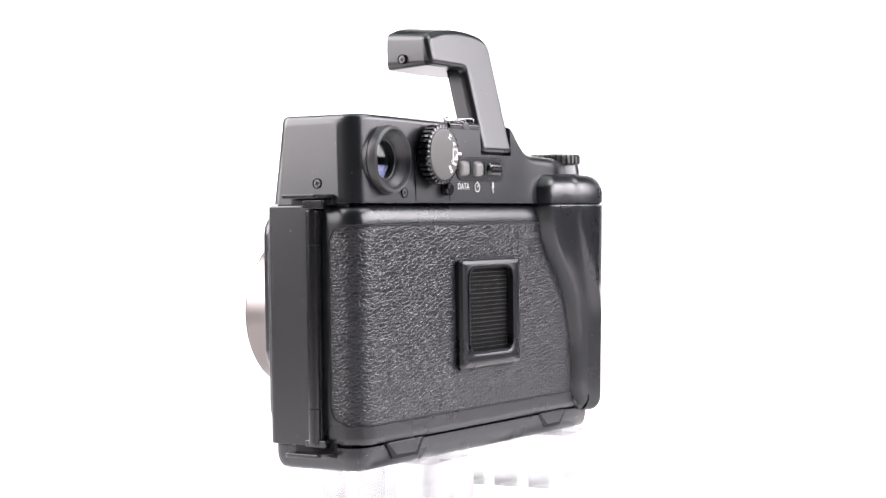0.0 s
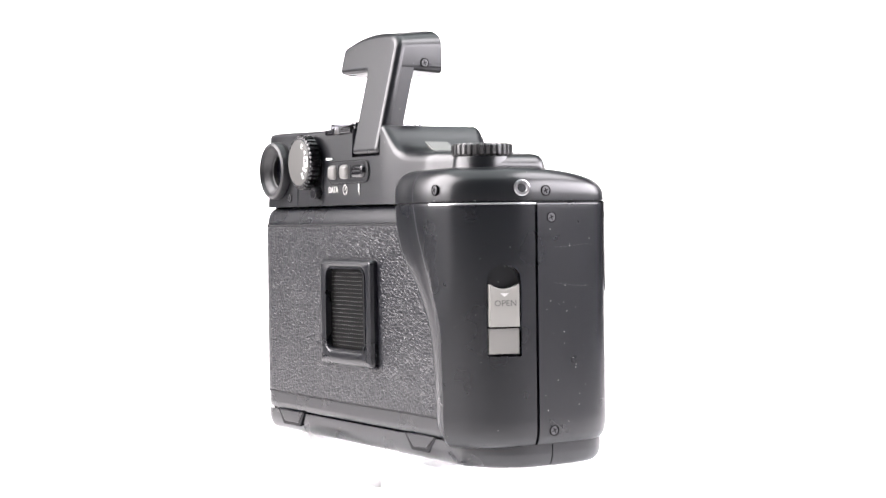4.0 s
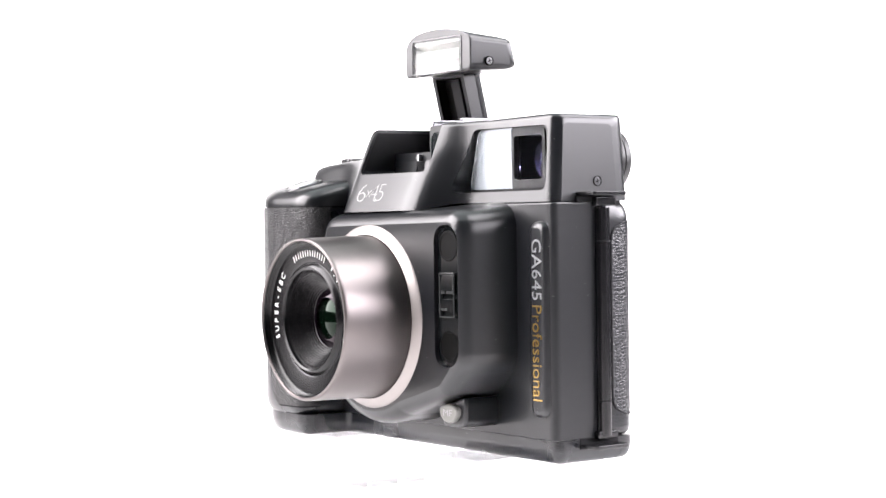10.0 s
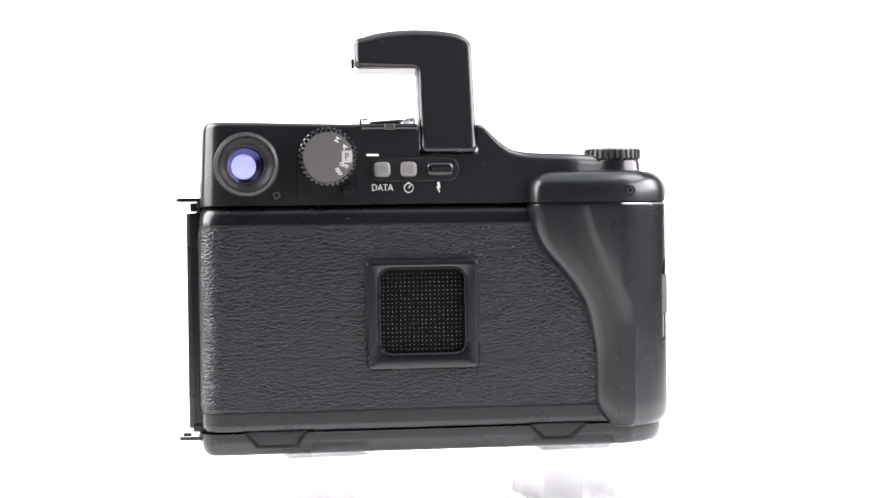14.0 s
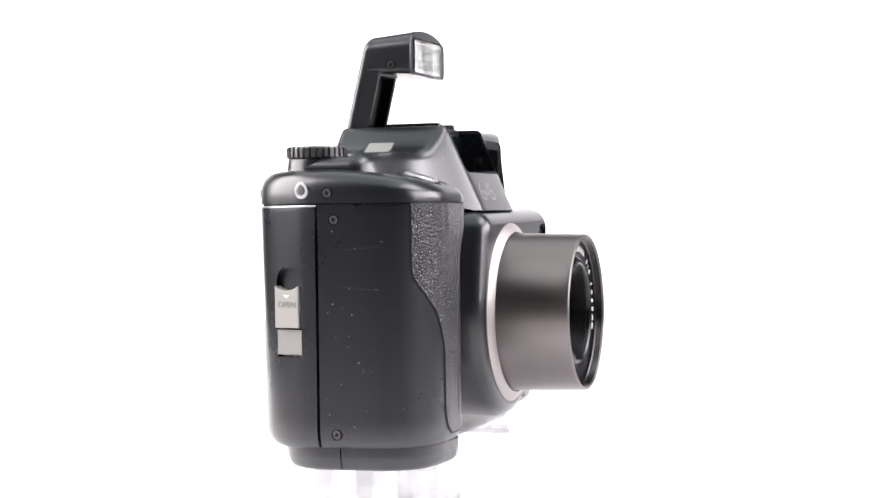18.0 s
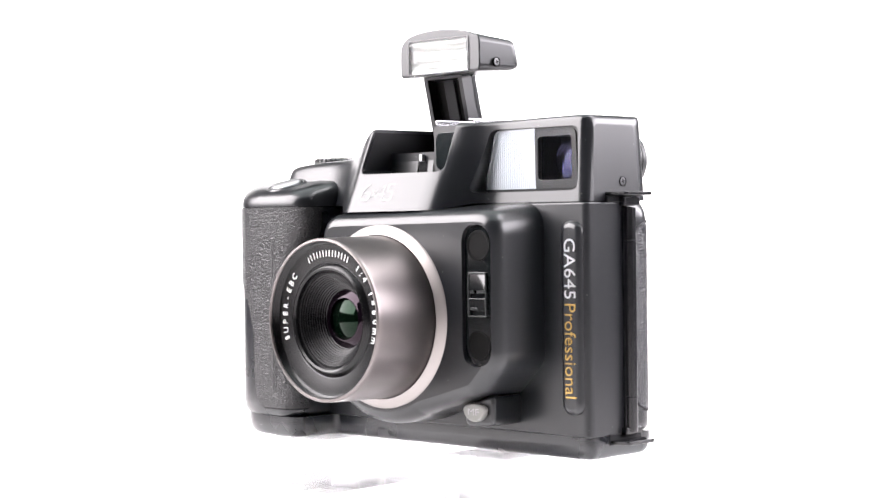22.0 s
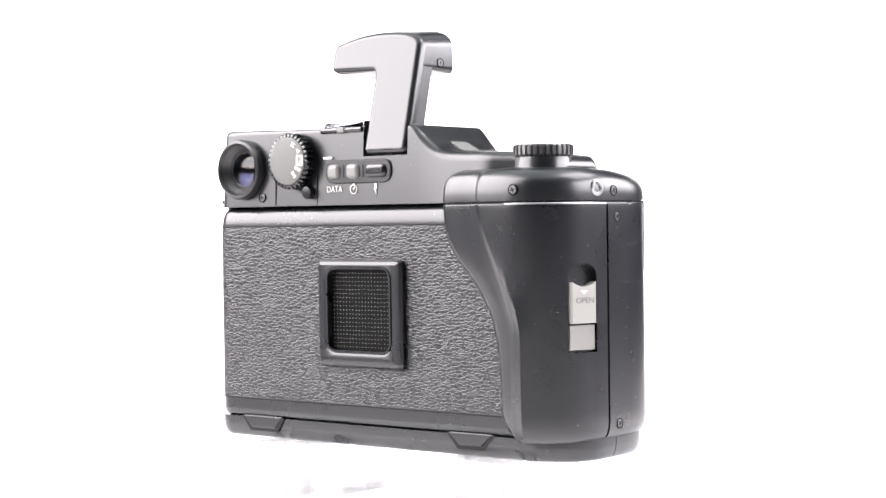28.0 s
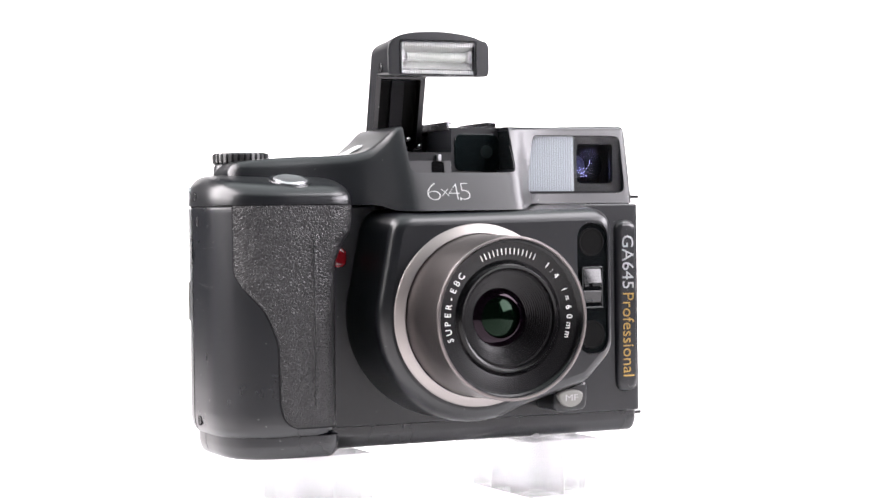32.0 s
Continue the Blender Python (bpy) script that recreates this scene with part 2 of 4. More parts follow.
def curve(x, pairs):
    """Smooth interpolation through (x, value) pairs in ascending x."""
    xs = [a for a, _ in pairs]
    if x <= xs[0]:
        return pairs[0][1]
    if x >= xs[-1]:
        return pairs[-1][1]
    k = next(i for i in range(len(xs) - 1) if xs[i] <= x <= xs[i + 1])
    d = [(pairs[i + 1][1] - pairs[i][1]) / (xs[i + 1] - xs[i]) for i in range(len(xs) - 1)]
    slope = lambda i: d[0] if i == 0 else d[-1] if i == len(xs) - 1 else (0 if d[i - 1] * d[i] <= 0 else 2 * d[i - 1] * d[i] / (d[i - 1] + d[i]))
    h, t = xs[k + 1] - xs[k], (x - xs[k]) / (xs[k + 1] - xs[k])
    return ((1 + 2 * t) * (1 - t) ** 2 * pairs[k][1] + t * (1 - t) ** 2 * h * slope(k) + t * t * (3 - 2 * t) * pairs[k + 1][1] + t * t * (t - 1) * h * slope(k + 1))


def patch(point, nu, nv, out, inside):
    """A shell over point(u, v) -> (place, normal), u and v from 0 to 1, standing out from it, with a skirt."""
    bm = bmesh.new()
    grid, edge = [], {}
    for j in range(nv + 1):
        row = []
        for i in range(nu + 1):
            p, nrm = point(i / nu, j / nv)
            row.append(bm.verts.new(p + nrm * out))
            if i in (0, nu) or j in (0, nv):
                edge[(i, j)] = bm.verts.new(p + nrm * inside)
        grid.append(row)
    for j in range(nv):
        for i in range(nu):
            bm.faces.new((grid[j][i], grid[j][i + 1], grid[j + 1][i + 1], grid[j + 1][i]))
    rim = [(i, 0) for i in range(nu)] + [(nu, j) for j in range(nv)] + [(i, nv) for i in range(nu, 0, -1)] + [(0, j) for j in range(nv, 0, -1)]
    for a, b in zip(rim, rim[1:] + rim[:1]):
        bm.faces.new((grid[a[1]][a[0]], edge[a], edge[b], grid[b[1]][b[0]]))
    bmesh.ops.recalc_face_normals(bm, faces=bm.faces)
    return bm


# ---- setting ----
def product_table():
    """A white sheet that lies under the turntable and runs back to the glowing wall."""
    prof = [(-900, -34), (-300, -34), (200, -34), (600, -34), (800, -34), (996, -34)]
    bm = loft([[(x, y, z) for y, z in prof] + [(x, y, z - 8) for y, z in prof[::-1]] for x in (-650, -325, 0, 325, 650)])
    sheet = worn(material("white table sheet", (0.75, 0.725, 0.72), 0.55), (0.75, 0.725, 0.72), dust=False, grain=800)
    return tagged(part("product_table", bm, sheet, None), "white product table sheet under the turntable", "table", kind="structure")


def backdrop():
    # emission stands in for the studio light on the plain white backdrop
    glow = material("white backdrop with painted glow", (0.7, 0.69, 0.69), 0.7)
    bsdf(glow).inputs["Emission Color"].default_value = (1.0, 0.985, 0.985, 1)
    bsdf(glow).inputs["Emission Strength"].default_value = 0.95
    return tagged(part("backdrop", box(-620, 620, 1000, 1020, -60, 520), glow, None), "white backdrop wall with its lighting put in as glow", "backdrop", kind="structure")


product_table()
backdrop()


def studio_room():
    """The dim grey room round the lit set."""
    wall_paint = worn(material("dark grey wall paint", (0.035, 0.035, 0.038), 0.8), (0.035, 0.035, 0.038), dust=False, grain=400)
    for name, b in (("floor", (-2600, 2600, -2600, 2600, -860, -760)), ("ceiling", (-2600, 2600, -2600, 2600, 1900, 2000)), ("wall_north", (-2600, 2600, 2604, 2700, -756, 1896)),
                    ("wall_south", (-2600, 2600, -2700, -2604, -756, 1896)), ("wall_west", (-2700, -2604, -2600, 2600, -756, 1896)), ("wall_east", (2604, 2700, -2600, 2600, -756, 1896))):
        tagged(part(name, box(*b), wall_paint, None), "dim dark grey painted studio " + name.split("_")[0], name.split("_")[0], kind="structure")


studio_room()


def turntable():
    top = part("turntable", lathe([(116, -30), (121, -29), (122, -24), (121.5, -20.6), (120.5, -20)], (0, 0, 20), "z", 128), m_white, None)
    part("turntable_base", lathe([(90, -33.9), (92, -33), (92, -30.2), (90, -30.1)], (0, 0, 20), "z", 64), m_plastic, top, "low dark drive housing")
    return tagged(top, "round white display turntable with rounded rim", "turntable")


table = turntable()


def riser(x, turn):
    """Clear blocks pushed together, two by four, as one stand."""
    ob = tagged(new("acrylic_riser"), "clear acrylic blocks pushed together as a stand", "display riser", "risers under the camera")
    for i in range(2):
        for j in range(4):
            bm = box(-14.2 + i * 14.25, -0.05 + i * 14.25, -27.8 + j * 13.95, -14.0 + j * 13.95, 0.02, 19.55)
            bm.transform(Matrix.Translation((x, 6.5, 0)) @ pose(0, 0, 0, 0, 0, turn))
            block = part("acrylic_block", bm, m_acrylic, ob)
            block.visible_shadow = False
    return ob


risers = [riser(40.8, 3.5), riser(-46.0, 3.3)]

# ---- the camera on show ----
photo = tagged(new("film_camera"), "black medium-format film camera with raised flash and titanium lens", "camera")
LX, LZ = 6.4, 45.3


# grip: outlines that change with height
def wave(z):
    return curve(z, [(8, -58), (11, -55.5), (15, -54), (30, -53.8), (45, -51.2), (56.6, -45), (65, -37.5), (70, -34.2), (76, -32.4), (84, -31.7)])


def crest(z):
    return curve(z, [(8, -64), (18, -63.8), (41, -64), (55, -60.5), (64, -56.6), (75.5, -52), (84, -50)])


def grip_right(z):
    return curve(z, [(8, -43.6), (62, -43.6), (70, -40.5), (76, -37.2), (84, -36.6)])


def grip_outline(z):
    xw, xc, xr = wave(z), crest(z), grip_right(z)
    back = [(xw + 3, 18.0), (xw + 0.6, 26.6), (xw - 0.4, 28.6), (xw - 1.8, 30.3), (xw - 4.0, 31.2), ((xw + xc) / 2 - 1.5, 31.5), (xc + 2.5, 31.9), (xc + 0.5, 32.6), (xc - 1.2, 33.6), (min(xc - 2.6, -62.0), 34.0)]
    end = [(-68.8, 32.6), (-72.2, 30.7), (-75.4, 28.2), (-78.4, 24.9), (-80.8, 21.2), (-82.4, 17.0), (-83.2, 13.5), (-83.5, 9.0), (-83.4, 3.0), (-83.1, -4.0), (-82.7, -8.5), (-81.9, -12.8), (-80.4, -16.7), (-78.0, -20.3), (-74.7, -23.2), (-70.7, -25.1), (-66.2, -26.3), (-61.0, -26.9)]
    side = fillet([(-60, -27.0, 0), (xr, -27.0, 9.5), (xr, 20, 0)], 7)[1:-1]
    swell = curve(z, [(8, -0.5), (30, 0.0), (60, 0.9), (84, 1.4)])
    line = back + end + side + [(xr + 0.6, -14.0), (xr + 0.8, -5.0), (xr + 1.0, 10.0)]
    return [(x, y + swell * max(0.0, min(1.0, (y - 18.0) / 12.0))) for x, y in line]


def inset_xy(poly, d, cx=-58.5, cy=3.0, hx=25.0, hy=30.0):
    return [(cx + (x - cx) * (1 - d / hx), cy + (y - cy) * (1 - d / hy)) for x, y in poly]


def grip_body():
    rings = []
    for z, d in [(6.0, 3.4), (6.6, 2.1), (7.9, 1.0), (9.6, 0.3), (12.0, 0.0)] + [(15 + i * 3.0, 0.0) for i in range(23)] + [(82.6, 0.0), (82.95, 0.12), (83.2, 0.5)]:
        rings.append([(x, y, z) for x, y in inset_xy(grip_outline(z), d)])
    arch = fillet([(14.3, 35.2, 0.3), (25.0, 35.2, 0.3), (25.0, 63.6, 5.2), (14.3, 63.6, 5.2)], 6)
    return cut(loft(rings), box(-95, -81.0, 8.5, 9.5, 0, 90), moved(slab(arch, "x", -95, -78.6), Matrix.Translation((-81, 20, 0)) @ pose(0, 0, 0, 0, 0, -17) @ Matrix.Translation((81, -20, 0))))


grip = part("hand_grip", grip_body(), m_plastic, photo)
part("grip_core", loft([[(x, y, z) for x, y in inset_xy(grip_outline(83.4), 0.7)] for z in (80.0, 86.0)]), m_dark, grip)


def grip_leather():
    def start(z):
        return curve(z, [(9.5, 43.0), (11, 39.5), (14, 37.0), (19, 35.9), (36, 35.5), (43, 33.4), (49, 29.8), (54, 24.0), (58, 19.2), (61, 16.8), (64, 16.2), (84, 16.2)])

    def point(u, v, gap=0.0):
        z = 10.2 - gap * 0.7 + v * (73.2 + gap)
        key = lambda p: p[0] + 83.6 - p[1] - 10
        line = [Vector(p) for p in grip_outline(z) if p[1] < 9.5]
        i0, k0 = line.index(min(line, key=lambda p: abs(p.x + 83.5) + abs(p.y - 9))), start(z) - gap
        line = line[i0:]
        pts = []
        for a, b in zip(line, line[1:]):
            if key(b) <= k0 and not pts:
                continue
            if not pts:
                pts.append(a.lerp(b, (k0 - key(a)) / max(1e-6, key(b) - key(a))))
            pts.append(b)
            if b.x > -50 and b.y > -19:
                break
        lens = [0]
        for a, b in zip(pts, pts[1:]):
            lens.append(lens[-1] + (b - a).length)
        want = u * lens[-1]
        k = next((i for i in range(len(lens) - 1) if lens[i + 1] >= want), len(lens) - 2)
        t = (want - lens[k]) / max(1e-9, lens[k + 1] - lens[k])
        p, d = pts[k].lerp(pts[k + 1], t), (pts[k + 1] - pts[k]).normalized()
        return Vector((p.x, p.y, z)), Vector((d.y, -d.x, 0))

    return patch(point, 60, 60, 0.42, -0.4), patch(lambda u, v: point(u, v, 0.8), 60, 60, 0.08, -0.4)



def grip_edge_glint():
    """A pale strip that paints the highlight on the grip's rear top edge."""
    line = grip_outline(83.0)[9:18]
    return loft([[(x, y, 82.55), (x - 0.12, y + 0.06, 82.6), (x - 0.12, y + 0.06, 83.0), (x, y, 83.15)] for x, y in line])


part("grip_edge_glint", grip_edge_glint(), m_steel, grip, "pale strip painted as the edge's highlight")
cover_sheet, cover_gap = grip_leather()
part("grip_leather_groove", cover_gap, m_dark, grip)
part("grip_leather", cover_sheet, m_grip, grip, "wrinkled black rubber hand grip cover")
part("finger_rib", slab(rrect(-55.0, -49.8, 14.5, 74, 2.5), "y", -26.5, -27.62, 0, 2.4, 6), m_grip, grip)


def grip_cap():
    base = grip_outline(83.5)
    top = lambda y: curve(y, [(-27, 89.2), (-14, 92.2), (5, 94.4), (33, 94.8)])
    rings = []
    for k, d in ((0, 0), (0.2, 0), (0.46, 0.2), (0.64, 0.8), (0.79, 1.8), (0.9, 3.3), (0.965, 5.4), (1.0, 9.0), (1.0, 16.0)):
        rings.append([(x, y, 83.8 + k * (top(y) - 83.8)) for x, y in inset_xy(base, d)])
    return loft(rings)


cap = part("grip_top", grip_cap(), m_paint, photo)
btn = Matrix.Translation((-56.8, -16.6, 91.2)) @ pose(0, 0, 0, 17, 0, 0)
part("shutter_button_collar", moved(lathe([(7.6, -1.5), (7.6, 0.3), (7.0, 0.8), (6.2, 0.5), (6.0, -1.5)], (0, 0, 0), "z", 48), btn), m_paint, cap)
part("shutter_button", moved(lathe([(5.7, -1), (5.7, 1.0), (5.0, 1.5), (3.5, 1.35), (0.3, 1.2)], (0, 0, 0), "z", 48), btn), m_steel, cap, "brushed silver shutter button")


# body shells
def front_shell():
    poly = fillet([(-45, 8.8, 0), (-45, -8.6, 0), (81.3, -8.6, 3.0), (81.3, 8.8, 0)], 5)
    return slab(poly, "z", 7.2, 83.2, 0.5, 0.6)


shell = part("front_shell", front_shell(), m_paint, photo)
part("chassis", box(-70, 78.5, -6, 22, 3, 88), m_dark, photo)


def door_line(n_side=8, n_arc=8):
    """The back door's outline in plan, from the hinge side round to the back."""
    return fillet([(80.6, 9.4, 0), (80.6, 27.3, 9.0), (-58, 27.3, 0)], n_arc)


def back_door():
    poly = fillet([(-58, 10, 0), (80.6, 9.4, 0), (80.6, 27.3, 9.0), (-58, 27.3, 0)], 8)
    rings = [(7.4, 1.4), (7.8, 0.6), (8.6, 0.15), (10, 0), (76.6, 0), (78.3, 0.12), (79.8, 0.4), (81.0, 0.8), (82.0, 1.35), (82.8, 2.1), (83.3, 3.2)]
    return loft([[(x, y, z) for x, y in (shrink(poly, d) if d else poly)] for z, d in rings])


door = part("back_door", back_door(), m_plastic, photo)


def door_leather():
    line = [Vector(p) for p in door_line()]
    lens = [0]
    for a, b in zip(line, line[1:]):
        lens.append(lens[-1] + (b - a).length)

    def on(s):
        k = next((i for i in range(len(lens) - 1) if lens[i + 1] >= s), len(lens) - 2)
        t = (s - lens[k]) / (lens[k + 1] - lens[k])
        d = (line[k + 1] - line[k]).normalized()
        return line[k].lerp(line[k + 1], t), Vector((d.y, -d.x))

    def point(u, v):
        z = 14.0 + v * 62.7
        r, e = 6.0, min(v, 1 - v) * 62.7
        s0 = 6.6 + (r - math.sqrt(max(0, r * r - (r - e) ** 2)) if e < r else 0)
        far = wave(z) - 0.6
        s1 = lens[-1] - (far + 58)
        p, nrm = on(s0 + (s1 - s0) * (u if u > 0.25 else u))
        nrm = Vector((nrm.x, nrm.y))
        if nrm.dot(Vector((1, 1))) < 0:
            nrm = -nrm
        return Vector((p.x, p.y, z)), Vector((nrm.x, nrm.y, 0))

    rim = [point(0, v / 30) for v in range(31)]
    path = [point(u / 40, 0) for u in range(40, 0, -1)] + rim + [point(u / 40, 1) for u in range(1, 41)]
    rings = []
    for k, (p, nrm) in enumerate(path):
        along = (path[min(k + 1, len(path) - 1)][0] - path[max(k - 1, 0)][0]).normalized()
        across = along.cross(nrm)
        rings.append([p + (nrm * math.cos(a) + across * math.sin(a)) * 0.48 for a in [2 * math.pi * i / 8 for i in range(8)]])
    return patch(point, 110, 40, 0.32, -0.5), loft(rings)


sheet, welt = door_leather()
part("back_leather", sheet, m_leather, door, "pebbled black leatherette panel")
part("leather_seam", welt, m_dark, door)


def window_frame():
    outer, inner = rrect(-13.2, 25.5, 27.3, 64.7, 2.2, 6), rrect(-8.3, 20.9, 32.8, 61.7, 4.2, 6)
    rings = []
    for poly, y in ((outer, 27.2), (outer, 29.0), (shrink(outer, 0.7), 30.1), (shrink(outer, 1.8), 30.5), (shrink(inner, -1.4), 30.4), (shrink(inner, -0.5), 30.0), (inner, 29.2), (inner, 27.6)):
        rings.append([(x, y, z) for x, z in poly])
    return loft(rings, caps=False)


frame_part = part("film_tab_frame", window_frame(), m_plastic, door)
rim_line = rrect(-8.3, 20.9, 32.8, 61.7, 4.2, 6)
part("tab_rim", cut(slab(shrink(rim_line, -0.35), "y", 29.2, 30.35), slab(shrink(rim_line, 0.3), "y", 28, 32)), m_plastic, frame_part)
part("tab_sheet", box(-9, 21.6, 27.2, 28.0, 32, 62.4), m_void, frame_part, "black perforated sheet")
part("tab_dots", join(*[box(19.4 - i * 1.46 - 0.11, 19.4 - i * 1.46 + 0.11, 28.0, 28.12, 34.4 + j * 1.42 - 0.1, 34.4 + j * 1.42 + 0.1) for i in range(19) for j in range(19)]), m_dot, frame_part, "fine grid of pale dots")


def base_plate():
    end = [(-57 + (x + 57) * 0.93, 2 + (y - 2) * (0.945 if y < 0 else 0.80)) for x, y in grip_outline(9.0)[9:28]]
    poly = fillet([(80.9, -7.2, 4), (80.9, 26.6, 7), (-57.0, 27.2, 0)] + [(x, y, 0) for x, y in end] + [(-43, -25.6, 6), (-41.5, -7.2, 3)], 6)
    rings = []
    for z, d in ((-0.4, 2.6), (-0.1, 1.9), (0.7, 1.1), (1.9, 0.5), (3.4, 0.1), (4.4, 0.0), (7.0, 0.0)):
        rings.append([(x, y, z) for x, y in shrink(poly, d)])
    return cut(loft(rings), box(-90, -79.4, 2.35, 2.75, -2, 9))


base = part("base_plate", base_plate(), m_plastic, photo)
for a, b, c, d in ((66.2, 62.0, 50.0, 46.6), (-31.2, -35.8, -45.0, -49.8)):
    part("latch_gap", slab([(a + 1.0, 7.3), (b + 0.9, 2.1), (c - 0.9, 2.1), (d - 1.0, 7.3)], "y", 24, 27.28), m_dark, base)
    part("latch_tab", slab([(a - 0.2, 7.6), (b - 0.1, 3.2), (c + 0.1, 3.2), (d + 0.2, 7.6)], "y", 24, 27.45, 0, 0.4), m_plastic, base)


# top cover
def cover_section(x):
    zt = curve(x, [(-73.4, 94.8), (-72.6, 97.0), (-69.5, 98.8), (-51, 100.3), (-32, 101.0), (-26, 102.2), (-21, 105.7), (-17.5, 109.0), (-15, 110.6), (-10, 110.8), (26, 110.9), (75, 111.75), (78.3, 111.65), (79.2, 111.3), (79.8, 110.6), (80.1, 109.7), (80.3, 108.4)])
    yb = curve(x, [(-73.4, -3.0), (-71, -7.0), (-62, -9.0), (-42, -10.0), (-31, -13.0), (-24, -18.5), (-18, -23.6), (-13, -25.4), (20, -25.6), (26, -24.0), (31, -18.0), (36, -12.0), (42, -8.8), (50, -7.9), (76.6, -7.7), (78.6, -7.0), (79.7, -5.7), (80.3, -3.9)])
    yt = curve(x, [(-73.4, 0.0), (-68, -3.0), (-42, -5.2), (-30, -8.0), (-22, -10.8), (-15, -12.0), (22, -12.2), (28, -11.6), (36, -8.0), (46, -5.4), (77, -4.8), (80.3, -2.0)])
    kb = curve(x, [(-73.4, 19.0), (-68, 22.5), (-58, 24.5), (-50, 26.6), (-46, 27.3), (71, 27.3), (74.5, 26.9), (77, 25.7), (78.8, 23.8), (79.8, 21.6), (80.3, 19.0)])
    kt = kb - 1.2
    r = curve(x, [(-73.4, 2.5), (-50, 3.6), (-20, 3.0), (-14, 1.6), (26, 1.6), (80.3, 2.0)])
    zb = curve(x, [(-26, 83.6), (-18, 81.2), (26, 81.4), (35, 83.5)])
    f0, f1, b1, b0 = Vector((yb, zb)), Vector((yt, zt)), Vector((kt, zt)), Vector((kb, 83.7))
    pts = [f0 + (f1 - f0) * t for t in (0, 0.2, 0.4, 0.6, 0.75)]
    for p, a, b in ((f1, f0, b1), (b1, f1, b0)):
        s, e = p + (a - p).normalized() * r, p + (b - p).normalized() * r
        pts += [s * (1 - t) ** 2 + p * 2 * t * (1 - t) + e * t * t for t in (0, 0.2, 0.4, 0.6, 0.8, 1)]
    pts += [b0]
    return [(x, p.x, p.y) for p in pts]


def top_cover():
    xs = [-73.4, -73, -72.4, -71.5, -70, -68, -65, -60, -55, -50, -47, -44, -40, -36, -33, -31, -29, -27, -25, -23, -21, -19.5, -18, -16.8, -15.6, -14.6, -13, -10, 0, 10, 20, 23, 25, 27, 29, 31, 33, 35, 37, 39, 42, 46, 52, 60, 70, 73, 75, 76.5, 77.4, 78.3, 78.8, 79.2, 79.5, 79.8, 79.95, 80.1, 80.2, 80.3]
    notch = fillet([(-14, 94.4, 3.0), (26.6, 94.4, 3.0), (26.6, 130, 0), (-14, 130, 0)], 5)
    pane = fillet([(33.0, 87.0, 2.5), (76.2, 87.2, 3.0), (75.2, 108.2, 3.0), (38.6, 108.2, 2.5)], 5)
    body = loft([cover_section(x) for x in xs])
    for v in body.verts:
        v.co.x -= max(0.0, v.co.x - 70) * max(0.0, v.co.z - 84) * 0.0048
    return cut(body,
               slab(notch, "y", -45, -4), box(-14, 8, -20, 19, 102, 130), box(-14, 6.2, 10, 40, 100.4, 130), box(6.6, 26.6, 17.5, 40, 108.9, 130),
               slab(pane, "y", -45, -3.8), box(56.8, 73.5, -10, 8, 90.0, 105.5), lathe([(2.2, 6), (5.4, 16)], (64.8, 0, 97.5), "y", 48),
               lathe([(7.4, 14), (7.4, 40)], (65.0, 0, 97.4), "y", 48))


cover = part("top_cover", top_cover(), m_paint, photo, flat=False)


# viewfinder front
vf = part("viewfinder_window", slab(fillet([(34.2, 87.8, 2.2), (75.4, 88.0, 2.5), (74.6, 107.5, 2.5), (39.4, 107.5, 2.2)], 5), "y", -6.2, -5.4), m_pane, cover, "clear viewfinder pane")
vf.visible_shadow = False
part("frosted_panel", slab([(33.6, 87.4), (56.2, 87.4), (56.0, 108.0), (38.9, 108.0)], "y", -4.9, -4.0), m_frost, cover, "pale frosted light window")
part("frosted_ribs", join(*[box(36.5 + i * 0.95, 36.9 + i * 0.95, -5.0, -4.85, 88, 107.4) for i in range(20)]), m_frostline, cover)


def vf_bezel():
    return cut(slab(rrect(56.3, 75.8, 87.3, 107.9, 2.0), "y", -4.9, -3.6), slab(rrect(57.4, 72.2, 90.8, 105.2, 1.6), "y", -10, 5))


part("viewfinder_bezel", vf_bezel(), m_bezel, cover)
part("viewfinder_lens", slab(rrect(57.2, 72.4, 90.6, 105.4, 0.5), "y", -2.5, -1.5), m_eye, cover)

part("viewfinder_element", lathe([(0.2, 0.6), (3, 0.9), (5.6, 2.0), (6.6, 3.0), (6.6, 4.4), (0.2, 4.4)], (65.4, 0, 97.6), "y", 48), m_eye, cover, "convex viewfinder glass element")

# eyepiece
eye = part("eyepiece", lathe([(10.9, 25), (10.9, 27.0), (10.55, 27.1), (10.55, 27.4), (10.9, 27.5), (10.9, 28.6), (10.5, 30.0), (9.6, 30.5), (9.3, 30.2), (9.0, 29.4), (8.6, 28.9), (7.4, 27.7), (6.7, 27.0), (6.5, 26.4), (6.2, 26.2), (6.1, 22), (9.0, 22)], (65.0, 0, 97.4), "y", 72, True), m_rubber, photo, "round black rubber eyepiece")
part("eyepiece_glass", lathe([(6.3, 24.0), (6.2, 24.8), (4.4, 25.5), (2.2, 25.9), (0.2, 26.0)], (65.0, 0, 97.4), "y", 48), m_coated, eye, "dark blue coated eyepiece lens")

# mode dial
DX, DZ = 37.9, 99.6


